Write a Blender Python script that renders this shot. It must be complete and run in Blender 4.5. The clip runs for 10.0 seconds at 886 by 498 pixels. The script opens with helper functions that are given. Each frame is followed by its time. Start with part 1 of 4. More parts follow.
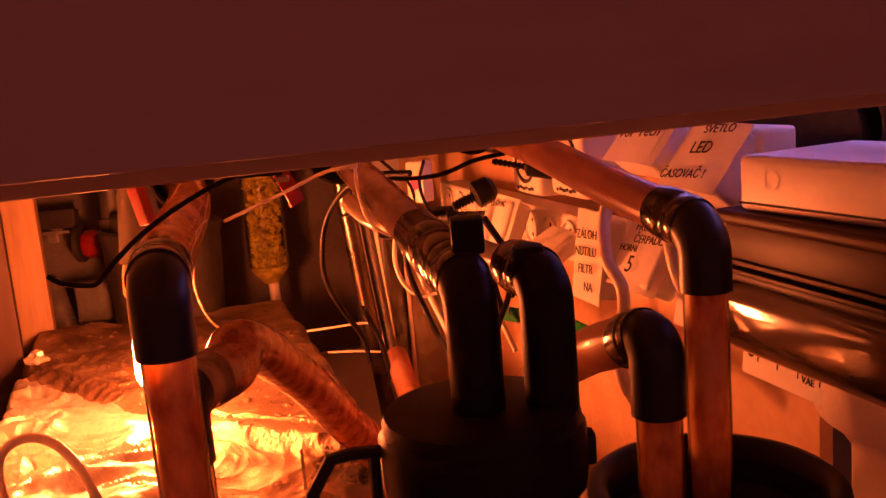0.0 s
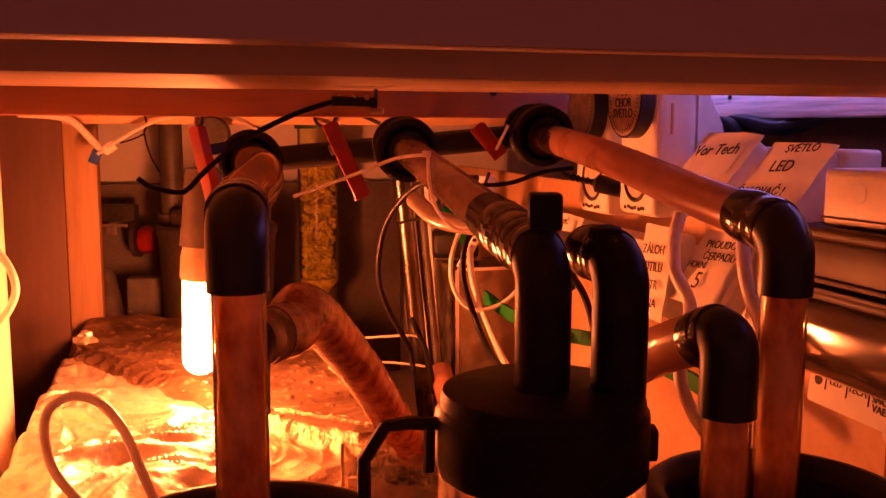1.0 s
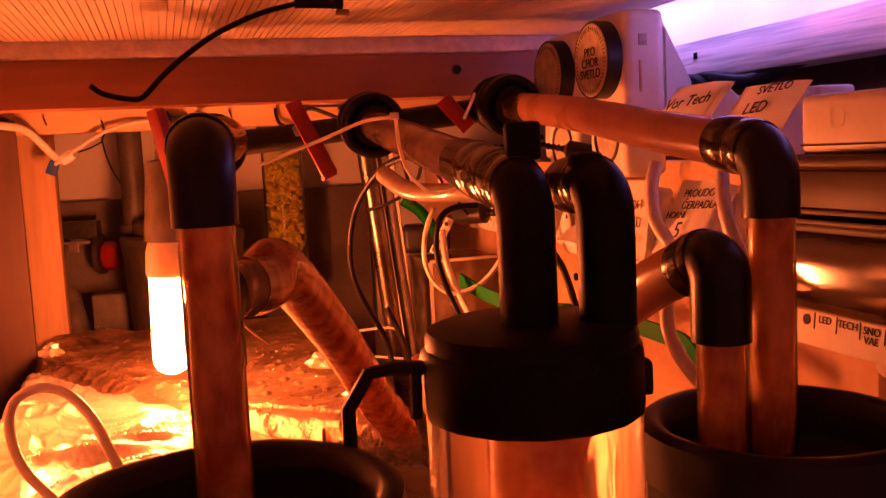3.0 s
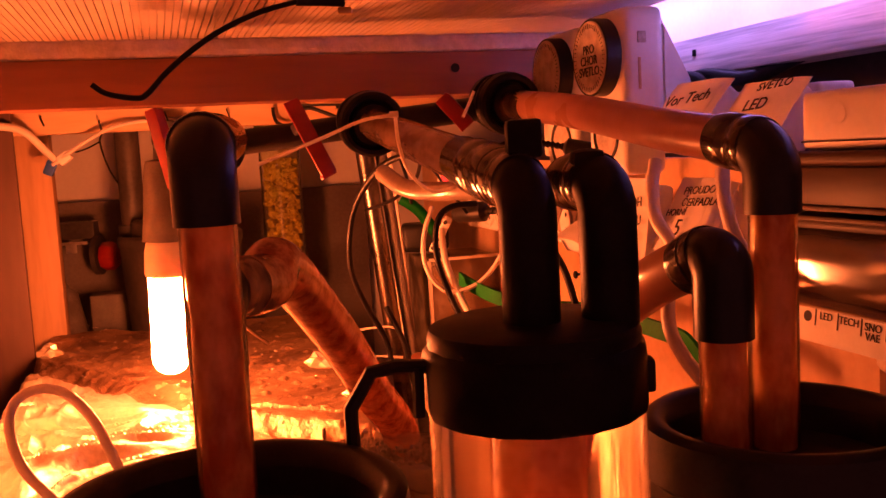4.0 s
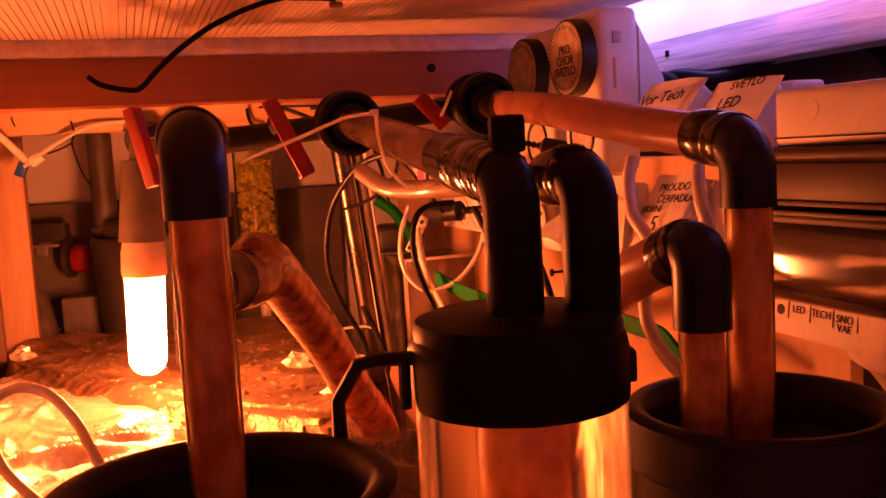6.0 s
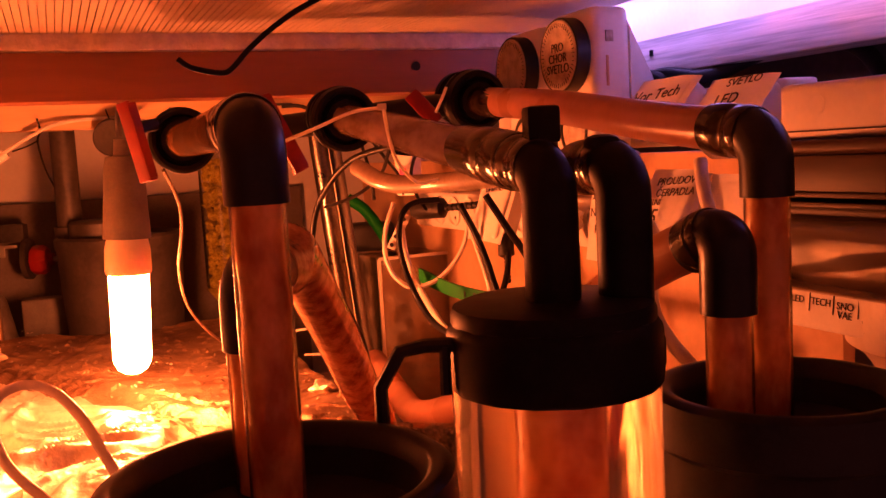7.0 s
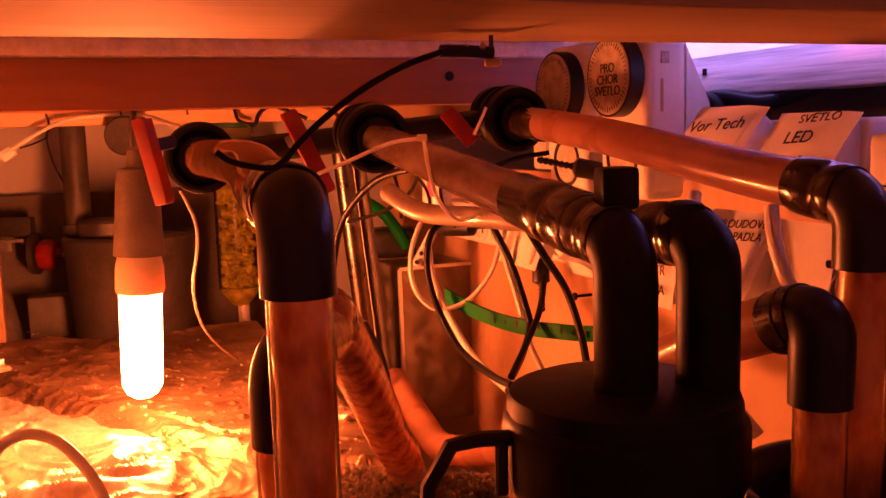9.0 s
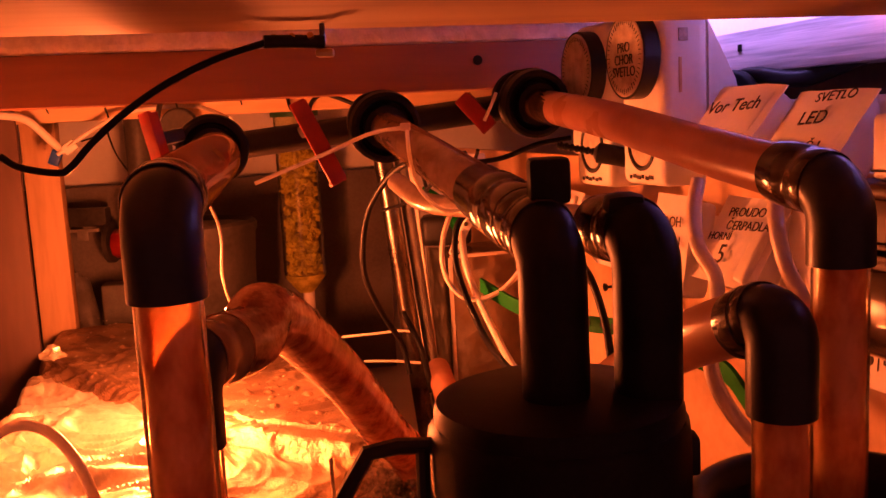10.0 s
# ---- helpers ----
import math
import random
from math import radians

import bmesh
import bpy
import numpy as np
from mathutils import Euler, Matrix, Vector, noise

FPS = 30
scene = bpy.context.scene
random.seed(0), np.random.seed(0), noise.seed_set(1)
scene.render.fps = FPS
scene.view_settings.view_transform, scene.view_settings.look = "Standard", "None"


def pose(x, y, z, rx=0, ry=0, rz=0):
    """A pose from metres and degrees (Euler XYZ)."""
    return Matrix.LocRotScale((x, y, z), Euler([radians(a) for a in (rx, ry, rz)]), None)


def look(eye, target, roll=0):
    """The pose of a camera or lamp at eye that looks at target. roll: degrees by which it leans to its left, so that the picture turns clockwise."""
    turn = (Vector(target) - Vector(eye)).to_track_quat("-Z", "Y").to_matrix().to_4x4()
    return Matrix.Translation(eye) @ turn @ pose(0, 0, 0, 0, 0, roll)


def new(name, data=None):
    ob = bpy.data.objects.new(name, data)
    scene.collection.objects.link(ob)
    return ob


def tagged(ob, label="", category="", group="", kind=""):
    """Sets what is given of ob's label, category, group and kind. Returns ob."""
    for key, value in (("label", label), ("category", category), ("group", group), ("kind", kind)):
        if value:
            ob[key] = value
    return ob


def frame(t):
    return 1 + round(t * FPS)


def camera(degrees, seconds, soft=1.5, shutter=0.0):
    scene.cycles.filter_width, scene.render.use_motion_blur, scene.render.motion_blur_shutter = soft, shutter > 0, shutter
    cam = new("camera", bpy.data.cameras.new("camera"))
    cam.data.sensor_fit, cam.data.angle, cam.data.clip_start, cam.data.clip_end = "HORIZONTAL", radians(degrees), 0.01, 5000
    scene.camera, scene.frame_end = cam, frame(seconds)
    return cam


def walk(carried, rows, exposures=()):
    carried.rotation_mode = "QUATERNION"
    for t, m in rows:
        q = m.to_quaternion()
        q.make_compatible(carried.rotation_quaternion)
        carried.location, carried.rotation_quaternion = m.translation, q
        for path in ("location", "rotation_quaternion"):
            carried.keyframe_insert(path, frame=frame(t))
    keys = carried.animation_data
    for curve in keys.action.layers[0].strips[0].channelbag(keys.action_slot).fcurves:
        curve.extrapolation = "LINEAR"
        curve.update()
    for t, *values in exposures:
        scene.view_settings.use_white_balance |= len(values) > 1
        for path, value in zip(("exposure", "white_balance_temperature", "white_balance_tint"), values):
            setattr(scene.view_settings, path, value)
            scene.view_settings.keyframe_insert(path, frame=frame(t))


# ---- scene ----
cam = camera(51.35, 10.0)
PATH = [
    (0.0, (0.0304, -0.0150, 0.5976), (0.0343, 0.9685, 0.4170), -4.824),
    (0.5, (0.0304, -0.0185, 0.5950), (0.0020, 0.9681, 0.4343), -3.715),
    (1.0, (0.0093, -0.0140, 0.5518), (-0.0305, 0.9771, 0.4248), 0.149),
    (1.5, (0.0057, -0.0063, 0.5294), (-0.0130, 0.9882, 0.4264), -1.354),
    (2.0, (0.0034, -0.0024, 0.5082), (0.0023, 0.9926, 0.4087), -2.255),
    (2.5, (0.0035, 0.0001, 0.5012), (-0.0015, 0.9949, 0.3994), -2.716),
    (4.0, (-0.0001, 0.0030, 0.5006), (-0.0024, 0.9974, 0.3950), -3.182),
    (4.5, (0.0000, -0.0000, 0.5000), (0.0000, 0.9945, 0.3955), -3.200),
    (5.0, (0.0037, -0.0036, 0.4996), (0.0098, 0.9912, 0.3974), -3.365),
    (5.5, (0.0037, -0.0034, 0.4989), (0.0138, 0.9912, 0.3960), -3.345),
    (7.0, (-0.0673, -0.0106, 0.4913), (0.0295, 0.9794, 0.3883), -3.140),
    (7.5, (-0.0874, 0.0037, 0.4944), (0.0300, 0.9921, 0.3986), -3.025),
    (8.0, (-0.1019, 0.0316, 0.5209), (0.0050, 1.0189, 0.4031), -2.033),
    (8.5, (-0.1044, 0.0524, 0.5267), (-0.0064, 1.0400, 0.4037), -2.055),
    (9.0, (-0.0854, 0.0613, 0.5366), (0.0030, 1.0493, 0.4103), -1.716),
    (9.5, (-0.0407, 0.0674, 0.5341), (0.0142, 1.0582, 0.4101), -2.327),
    (10.0, (0.0099, 0.0827, 0.5369), (-0.0233, 1.0724, 0.3971), -2.977),
]
walk(cam, [(t, look(eye, target, roll)) for t, eye, target, roll in PATH])

# ---- light ----
world = bpy.data.worlds.new("dark_room")
scene.world = world
world.use_nodes = True
world.node_tree.nodes["Background"].inputs["Color"].default_value = (1.0, 0.20, 0.17, 1)
world.node_tree.nodes["Background"].inputs["Strength"].default_value = 0.22
BULB_POWER = 350.0
LED_POWER = 0.8
scene.view_settings.exposure = 0.14

# the aquarium lamp above the gap on the right-hand side of the stand
TURN = 17.0
CU, SU = math.cos(radians(TURN)), math.sin(radians(TURN))
ORIGIN = Vector((0.024, 1.138, 0.0))


def st(u, v, z):
    """A point of the stand's own axes (u along the beams, v to the back) in the world."""
    return Vector((ORIGIN.x + u * CU - v * SU, ORIGIN.y + u * SU + v * CU, z))


def st_pose(u, v, z, rx=0, ry=0, rz=0):
    return Matrix.Translation(st(u, v, z)) @ pose(0, 0, 0, rx, ry, rz + TURN)


led_light = bpy.data.lights.new("aquarium_led", "AREA")
led_light.shape, led_light.size, led_light.size_y = "RECTANGLE", 0.016, 0.64
led_light.energy, led_light.color, led_light.spread = LED_POWER, (0.46, 0.27, 1.0), radians(115)
led_ob = new("aquarium_led_light", led_light)
led_ob.matrix_world = Matrix.Translation(st(0.178, -0.375, 0.672)) @ pose(0, 0, 0, 0, 0, TURN) @ pose(0, 0, 0, 0, -42, 0)


# ---- materials ----
def rgba(c):
    return (c[0], c[1], c[2], 1.0)


def material(name, c1, c2=None, rough=0.5, metal=0.0, scale=30.0, fine=250.0, bump=0.1, stretch=(1, 1, 1), transmission=0.0, ior=1.45,
             spread=(0.35, 0.65), rough2=None, coat=0.0, subsurface=0.0, through_light=0.0, spec=0.5, see_through=0.0):
    """A surface with a broad and a fine variation of colour, roughness and relief."""
    m = bpy.data.materials.new(name)
    m.use_nodes = True
    nt = m.node_tree
    N, L = nt.nodes, nt.links
    b = N["Principled BSDF"]
    tc = N.new("ShaderNodeTexCoord")
    mp = N.new("ShaderNodeMapping")
    mp.inputs["Scale"].default_value = stretch
    L.new(tc.outputs["Object"], mp.inputs["Vector"])
    n1 = N.new("ShaderNodeTexNoise")
    n1.inputs["Scale"].default_value, n1.inputs["Detail"].default_value = scale, 6
    n2 = N.new("ShaderNodeTexNoise")
    n2.inputs["Scale"].default_value, n2.inputs["Detail"].default_value = fine, 4
    L.new(mp.outputs["Vector"], n1.inputs["Vector"])
    L.new(mp.outputs["Vector"], n2.inputs["Vector"])
    add = N.new("ShaderNodeMath")
    add.operation = "MULTIPLY_ADD"
    L.new(n2.outputs["Fac"], add.inputs[0])
    add.inputs[1].default_value = 0.35
    L.new(n1.outputs["Fac"], add.inputs[2])
    ramp = N.new("ShaderNodeValToRGB")
    ramp.color_ramp.elements[0].position, ramp.color_ramp.elements[1].position = spread[0] + 0.17, spread[1] + 0.17
    ramp.color_ramp.elements[0].color = rgba(c1)
    ramp.color_ramp.elements[1].color = rgba(c2 or c1)
    L.new(add.outputs[0], ramp.inputs["Fac"])
    L.new(ramp.outputs["Color"], b.inputs["Base Color"])
    mr = N.new("ShaderNodeMapRange")
    mr.inputs["To Min"].default_value, mr.inputs["To Max"].default_value = rough * 0.8, rough2 if rough2 else min(1, rough * 1.25)
    L.new(n1.outputs["Fac"], mr.inputs["Value"])
    L.new(mr.outputs["Result"], b.inputs["Roughness"])
    b.inputs["Specular IOR Level"].default_value = spec
    b.inputs["Metallic"].default_value, b.inputs["IOR"].default_value = metal, ior
    b.inputs["Transmission Weight"].default_value, b.inputs["Coat Weight"].default_value = transmission, coat
    if subsurface:
        b.inputs["Subsurface Weight"].default_value, b.inputs["Subsurface Scale"].default_value = subsurface, 0.01
    if through_light:
        tr, mx = N.new("ShaderNodeBsdfTranslucent"), N.new("ShaderNodeMixShader")
        L.new(ramp.outputs["Color"], tr.inputs["Color"])
        mx.inputs[0].default_value = through_light
        L.new(b.outputs[0], mx.inputs[1])
        L.new(tr.outputs[0], mx.inputs[2])
        L.new(mx.outputs[0], N["Material Output"].inputs["Surface"])
        if see_through:
            tp, my = N.new("ShaderNodeBsdfTransparent"), N.new("ShaderNodeMixShader")
            L.new(ramp.outputs["Color"], tp.inputs["Color"])
            my.inputs[0].default_value = see_through
            L.new(mx.outputs[0], my.inputs[1])
            L.new(tp.outputs[0], my.inputs[2])
            L.new(my.outputs[0], N["Material Output"].inputs["Surface"])
    if bump:
        bp = N.new("ShaderNodeBump")
        bp.inputs["Strength"].default_value, bp.inputs["Distance"].default_value = bump, 0.002
        L.new(add.outputs[0], bp.inputs["Height"])
        L.new(bp.outputs["Normal"], b.inputs["Normal"])
    return m


def glow(name, colour, strength):
    m = bpy.data.materials.new(name)
    m.use_nodes = True
    nt = m.node_tree
    nt.nodes.remove(nt.nodes["Principled BSDF"])
    e = nt.nodes.new("ShaderNodeEmission")
    e.inputs["Color"].default_value, e.inputs["Strength"].default_value = rgba(colour), strength
    nt.links.new(e.outputs[0], nt.nodes["Material Output"].inputs["Surface"])
    return m


M = dict(
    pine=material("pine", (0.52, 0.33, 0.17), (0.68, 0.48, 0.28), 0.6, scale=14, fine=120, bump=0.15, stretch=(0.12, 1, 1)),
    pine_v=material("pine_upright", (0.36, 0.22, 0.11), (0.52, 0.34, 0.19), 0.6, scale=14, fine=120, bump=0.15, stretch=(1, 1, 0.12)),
    pale_board=material("pale_board", (0.30, 0.28, 0.27), (0.76, 0.68, 0.64), 0.6, scale=110, fine=420, bump=0.35, stretch=(1, 0.035, 1), spread=(0.30, 0.62)),
    varnished=material("varnished_beam", (0.15, 0.055, 0.026), (0.23, 0.088, 0.042), 0.5, scale=12, fine=90, bump=0.1, stretch=(0.1, 1, 1)),
    apron=material("apron_board", (0.40, 0.29, 0.26), (0.46, 0.34, 0.30), 0.55, scale=8, fine=80, bump=0.05, stretch=(0.2, 1, 1)),
    foam=material("foam_edge", (0.50, 0.44, 0.38), (0.68, 0.61, 0.53), 0.85, scale=60, fine=300, bump=0.6),
    sheet=material("twinwall_sheet", (0.40, 0.34, 0.28), (0.50, 0.43, 0.36), 0.45, scale=10, fine=100, bump=0.05),
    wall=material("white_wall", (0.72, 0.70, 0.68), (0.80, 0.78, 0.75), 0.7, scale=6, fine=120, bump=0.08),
    room=material("low_bounce_wall", (0.30, 0.27, 0.25), (0.38, 0.34, 0.31), 0.7, scale=6, fine=120, bump=0.08),
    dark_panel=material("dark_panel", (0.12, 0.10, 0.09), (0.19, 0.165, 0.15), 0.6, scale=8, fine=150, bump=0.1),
    melamine=material("melamine", (0.72, 0.62, 0.50), (0.78, 0.69, 0.57), 0.45, scale=5, fine=80, bump=0.03),
    black=material("black_pvc", (0.015, 0.015, 0.016), (0.026, 0.025, 0.026), 0.33, scale=25, fine=300, bump=0.05, spec=0.26),
    black_matt=material("matt_black_plastic", (0.013, 0.013, 0.013), (0.026, 0.025, 0.024), 0.40, scale=40, fine=400, bump=0.08, spec=0.3),
    black_dull=material("dull_black_plastic", (0.008, 0.008, 0.008), (0.015, 0.014, 0.014), 0.45, scale=40, fine=400, bump=0.08, spec=0.13),
    tie=material("cable_tie_nylon", (0.74, 0.68, 0.58), (0.82, 0.77, 0.68), 0.4, scale=30, fine=200, bump=0.02, through_light=0.5),
    foil_speckled=material("speckled_foil_dimmed", (0.22, 0.135, 0.07), (0.58, 0.41, 0.24), 0.5, metal=0.55, scale=26, fine=620, bump=1.0, spread=(0.34, 0.70)),
    rubber=material("black_cable", (0.006, 0.006, 0.007), (0.012, 0.012, 0.012), 0.38, spec=0.2, scale=30, fine=300, bump=0.05),
    red=material("red_plastic", (0.24, 0.010, 0.007), (0.32, 0.016, 0.010), 0.4, scale=30, fine=300, bump=0.05),
    hose=material("stained_hose", (0.50, 0.19, 0.085), (0.95, 0.64, 0.38), 0.3, scale=42, fine=160, bump=0.05, coat=1.0, spread=(0.36, 0.66), through_light=0.50, stretch=(1, 1, 0.5), see_through=0.09),
    hose_smooth=material("pinkish_hose", (0.42, 0.20, 0.125), (0.55, 0.29, 0.19), 0.28, scale=9, fine=60, bump=0.02, coat=0.4, through_light=0.5),
    smoky_clear=material("smoky_clear_hose", (0.34, 0.20, 0.10), (0.66, 0.44, 0.24), 0.2, scale=40, fine=200, bump=0.12, coat=1.0, through_light=0.35, see_through=0.35),
    cord=material("brown_cord", (0.08, 0.05, 0.035), (0.13, 0.085, 0.06), 0.5, bump=0.05),
    chipboard=material("orange_board", (0.50, 0.31, 0.17), (0.62, 0.42, 0.25), 0.55, scale=7, fine=90, bump=0.06),
    smoky=material("smoky_sleeve", (0.012, 0.008, 0.006), (0.040, 0.022, 0.014), 0.16, scale=30, fine=150, bump=0.06, spec=0.35),
    hose_mottled=material("mottled_hose", (0.26, 0.085, 0.034), (0.66, 0.33, 0.16), 0.18, scale=75, fine=420, bump=0.1, coat=1.0, spread=(0.36, 0.72), through_light=0.45),
    hose_clear=material("clear_hose", (0.28, 0.18, 0.12), (0.56, 0.42, 0.32), 0.15, scale=30, fine=160, bump=0.05, coat=1.0, through_light=0.45, see_through=0.42, stretch=(1, 0.25, 1)),
    white_hose=material("white_hose", (0.62, 0.56, 0.50), (0.74, 0.68, 0.62), 0.35, scale=20, fine=200, bump=0.04, coat=0.2),
    pale_hose=material("pale_hose", (0.44, 0.36, 0.28), (0.58, 0.50, 0.42), 0.25, scale=20, fine=200, bump=0.04, coat=0.5, through_light=0.3),
    white=material("white_plastic", (0.72, 0.70, 0.66), (0.80, 0.78, 0.75), 0.4, scale=15, fine=200, bump=0.03),
    paper=material("paper_label", (0.74, 0.72, 0.68), (0.82, 0.80, 0.77), 0.75, scale=25, fine=300, bump=0.12),
    ink=material("ink", (0.015, 0.012, 0.012), (0.03, 0.025, 0.025), 0.7, bump=0),
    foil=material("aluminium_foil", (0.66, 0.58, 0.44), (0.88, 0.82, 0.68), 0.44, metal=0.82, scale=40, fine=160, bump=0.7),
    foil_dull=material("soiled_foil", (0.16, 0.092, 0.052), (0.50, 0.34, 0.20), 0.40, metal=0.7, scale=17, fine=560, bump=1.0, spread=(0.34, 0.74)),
    steel=material("steel_tube", (0.09, 0.085, 0.08), (0.20, 0.185, 0.17), 0.28, metal=1.0, scale=20, fine=300, bump=0.05),
    silver=material("worn_silver", (0.42, 0.40, 0.37), (0.66, 0.63, 0.59), 0.38, metal=0.8, scale=30, fine=300, bump=0.08),
    holder=material("grey_lamp_holder", (0.11, 0.10, 0.09), (0.16, 0.15, 0.13), 0.5, scale=30, fine=300, bump=0.05),
    ceramic=material("bulb_base", (0.72, 0.62, 0.45), (0.80, 0.70, 0.55), 0.4, scale=30, fine=200, bump=0.02, subsurface=0.4),
    green=material("green_tape", (0.002, 0.11, 0.008), (0.004, 0.16, 0.014), 0.5, scale=25, fine=300, bump=0.08, spec=0.12),
    media=material("yellow_media", (0.46, 0.38, 0.05), (0.82, 0.72, 0.14), 0.7, scale=60, fine=300, bump=0.3, through_light=0.5),
    tinted=material("dark_tinted_plastic", (0.05, 0.035, 0.024), (0.10, 0.07, 0.045), 0.12, ior=1.6, scale=9, fine=70, bump=0.15, stretch=(0.3, 1, 1.6), coat=0.6),
    tinted_dull=material("brown_tinted_plastic", (0.026, 0.012, 0.007), (0.055, 0.026, 0.015), 0.42, scale=11, fine=90, bump=0.15, stretch=(0.3, 1, 1.6), spec=0.2),
    green_pcb=material("green_plastic", (0.02, 0.09, 0.03), (0.04, 0.14, 0.05), 0.5, bump=0.05),
    gravel=material("dark_gravel", (0.06, 0.045, 0.035), (0.34, 0.27, 0.21), 0.8, scale=90, fine=400, bump=0.8),
    bulb=glow("lit_bulb", (1.0, 0.172, 0.043), BULB_POWER),
)


def clear_plastic(name, tint, rough, dust, haze=0.0, ior=1.45):
    """Thin clear plastic or glass: light goes through, the gloss grows towards the rim, and a little dust lies on it."""
    m = bpy.data.materials.new(name)
    m.use_nodes = True
    nt = m.node_tree
    N, L = nt.nodes, nt.links
    b = N["Principled BSDF"]
    b.inputs["Base Color"].default_value, b.inputs["Roughness"].default_value = (0.7, 0.62, 0.5, 1), 0.6
    tr, gl, fr = N.new("ShaderNodeBsdfTransparent"), N.new("ShaderNodeBsdfGlossy"), N.new("ShaderNodeFresnel")
    tr.inputs["Color"].default_value = rgba(tint)
    gl.inputs["Roughness"].default_value = rough
    fr.inputs["IOR"].default_value = ior
    m1, m2 = N.new("ShaderNodeMixShader"), N.new("ShaderNodeMixShader")
    L.new(fr.outputs[0], m1.inputs[0])
    L.new(tr.outputs[0], m1.inputs[1])
    L.new(gl.outputs[0], m1.inputs[2])
    nz, mr = N.new("ShaderNodeTexNoise"), N.new("ShaderNodeMapRange")
    nz.inputs["Scale"].default_value, nz.inputs["Detail"].default_value = 45, 8
    mr.inputs["From Min"].default_value, mr.inputs["From Max"].default_value = 0.42, 0.75
    mr.inputs["To Min"].default_value, mr.inputs["To Max"].default_value = dust * 0.3, dust * 2
    tc = N.new("ShaderNodeTexCoord")
    L.new(tc.outputs["Object"], nz.inputs["Vector"])
    L.new(nz.outputs["Fac"], mr.inputs["Value"])
    L.new(mr.outputs["Result"], m2.inputs[0])
    L.new(m1.outputs[0], m2.inputs[1])
    L.new(b.outputs[0], m2.inputs[2])
    m3, tl = N.new("ShaderNodeMixShader"), N.new("ShaderNodeBsdfTranslucent")
    tl.inputs["Color"].default_value = (0.92, 0.80, 0.46, 1)
    m3.inputs[0].default_value = haze
    L.new(m2.outputs[0], m3.inputs[1])
    L.new(tl.outputs[0], m3.inputs[2])
    L.new(m3.outputs[0], N["Material Output"].inputs["Surface"])
    return m


M["clear_tube"] = clear_plastic("clear_tube", (0.96, 0.97, 0.84), 0.25, 0.02, 0.0, 1.12)
M["clear_wall"] = material("clear_wall", (0.97, 0.92, 0.80), (0.99, 0.96, 0.88), 0.07, scale=30, fine=200, bump=0.02, transmission=1.0, ior=1.49)
M["pane"] = clear_plastic("dusty_pane", (0.88, 0.83, 0.74), 0.10, 0.16)


# ---- mesh helpers ----
def part(name, bm, mat, parent=None, label="", smooth=True):
    me = bpy.data.meshes.new(name)
    bm.to_mesh(me)
    bm.free()
    me.materials.append(M[mat] if isinstance(mat, str) else mat)
    if smooth:
        me.shade_smooth()
        me.set_sharp_from_angle(angle=radians(38))
    ob = new(name, me)
    if parent:
        ob.parent = parent
    if label:
        ob["label"] = label
    return ob


def thing(name, label, category, group="", kind="", m=None):
    ob = new(name)
    ob.empty_display_size = 0.02
    if m is not None:
        ob.matrix_world = m
    return tagged(ob, label, category, group, kind)


def rbox(sx, sy, sz, bevel=0.002, centre=(0, 0, 0), seg=2, m=None):
    bm = bmesh.new()
    bmesh.ops.create_cube(bm, size=1)
    bmesh.ops.scale(bm, vec=(sx, sy, sz), verts=bm.verts)
    if bevel:
        bmesh.ops.bevel(bm, geom=bm.edges[:], offset=bevel, segments=seg, affect="EDGES", profile=0.6)
    bmesh.ops.translate(bm, vec=centre, verts=bm.verts)
    if m is not None:
        bmesh.ops.transform(bm, matrix=m, verts=bm.verts)
    return bm


def lathe(profile, seg=40, m=None):
    """Turns a list of (radius, height) round the z axis."""
    bm = bmesh.new()
    rings = []
    for r, z in profile:
        if r < 1e-6:
            rings.append([bm.verts.new((0, 0, z))])
        else:
            rings.append([bm.verts.new((r * math.cos(2 * math.pi * i / seg), r * math.sin(2 * math.pi * i / seg), z)) for i in range(seg)])
    for a, b in zip(rings, rings[1:]):
        for i in range(seg):
            j = (i + 1) % seg
            q = [a[i % len(a)], a[j % len(a)], b[j % len(b)], b[i % len(b)]]
            q = list(dict.fromkeys(q))
            if len(q) > 2:
                bm.faces.new(q)
    bmesh.ops.recalc_face_normals(bm, faces=bm.faces)
    if m is not None:
        bmesh.ops.transform(bm, matrix=m, verts=bm.verts)
    return bm


def smooth_line(points, steps=8):
    """Catmull-Rom through the points."""
    p = [Vector(q) for q in points]
    p = [2 * p[0] - p[1]] + p + [2 * p[-1] - p[-2]]
    out = []
    for i in range(1, len(p) - 2):
        a, b, c, d = p[i - 1:i + 3]
        for k in range(steps):
            t = k / steps
            out.append(0.5 * (2 * b + (c - a) * t + (2 * a - 5 * b + 4 * c - d) * t * t + (3 * b - a - 3 * c + d) * t ** 3))
    out.append(p[-2])
    return out


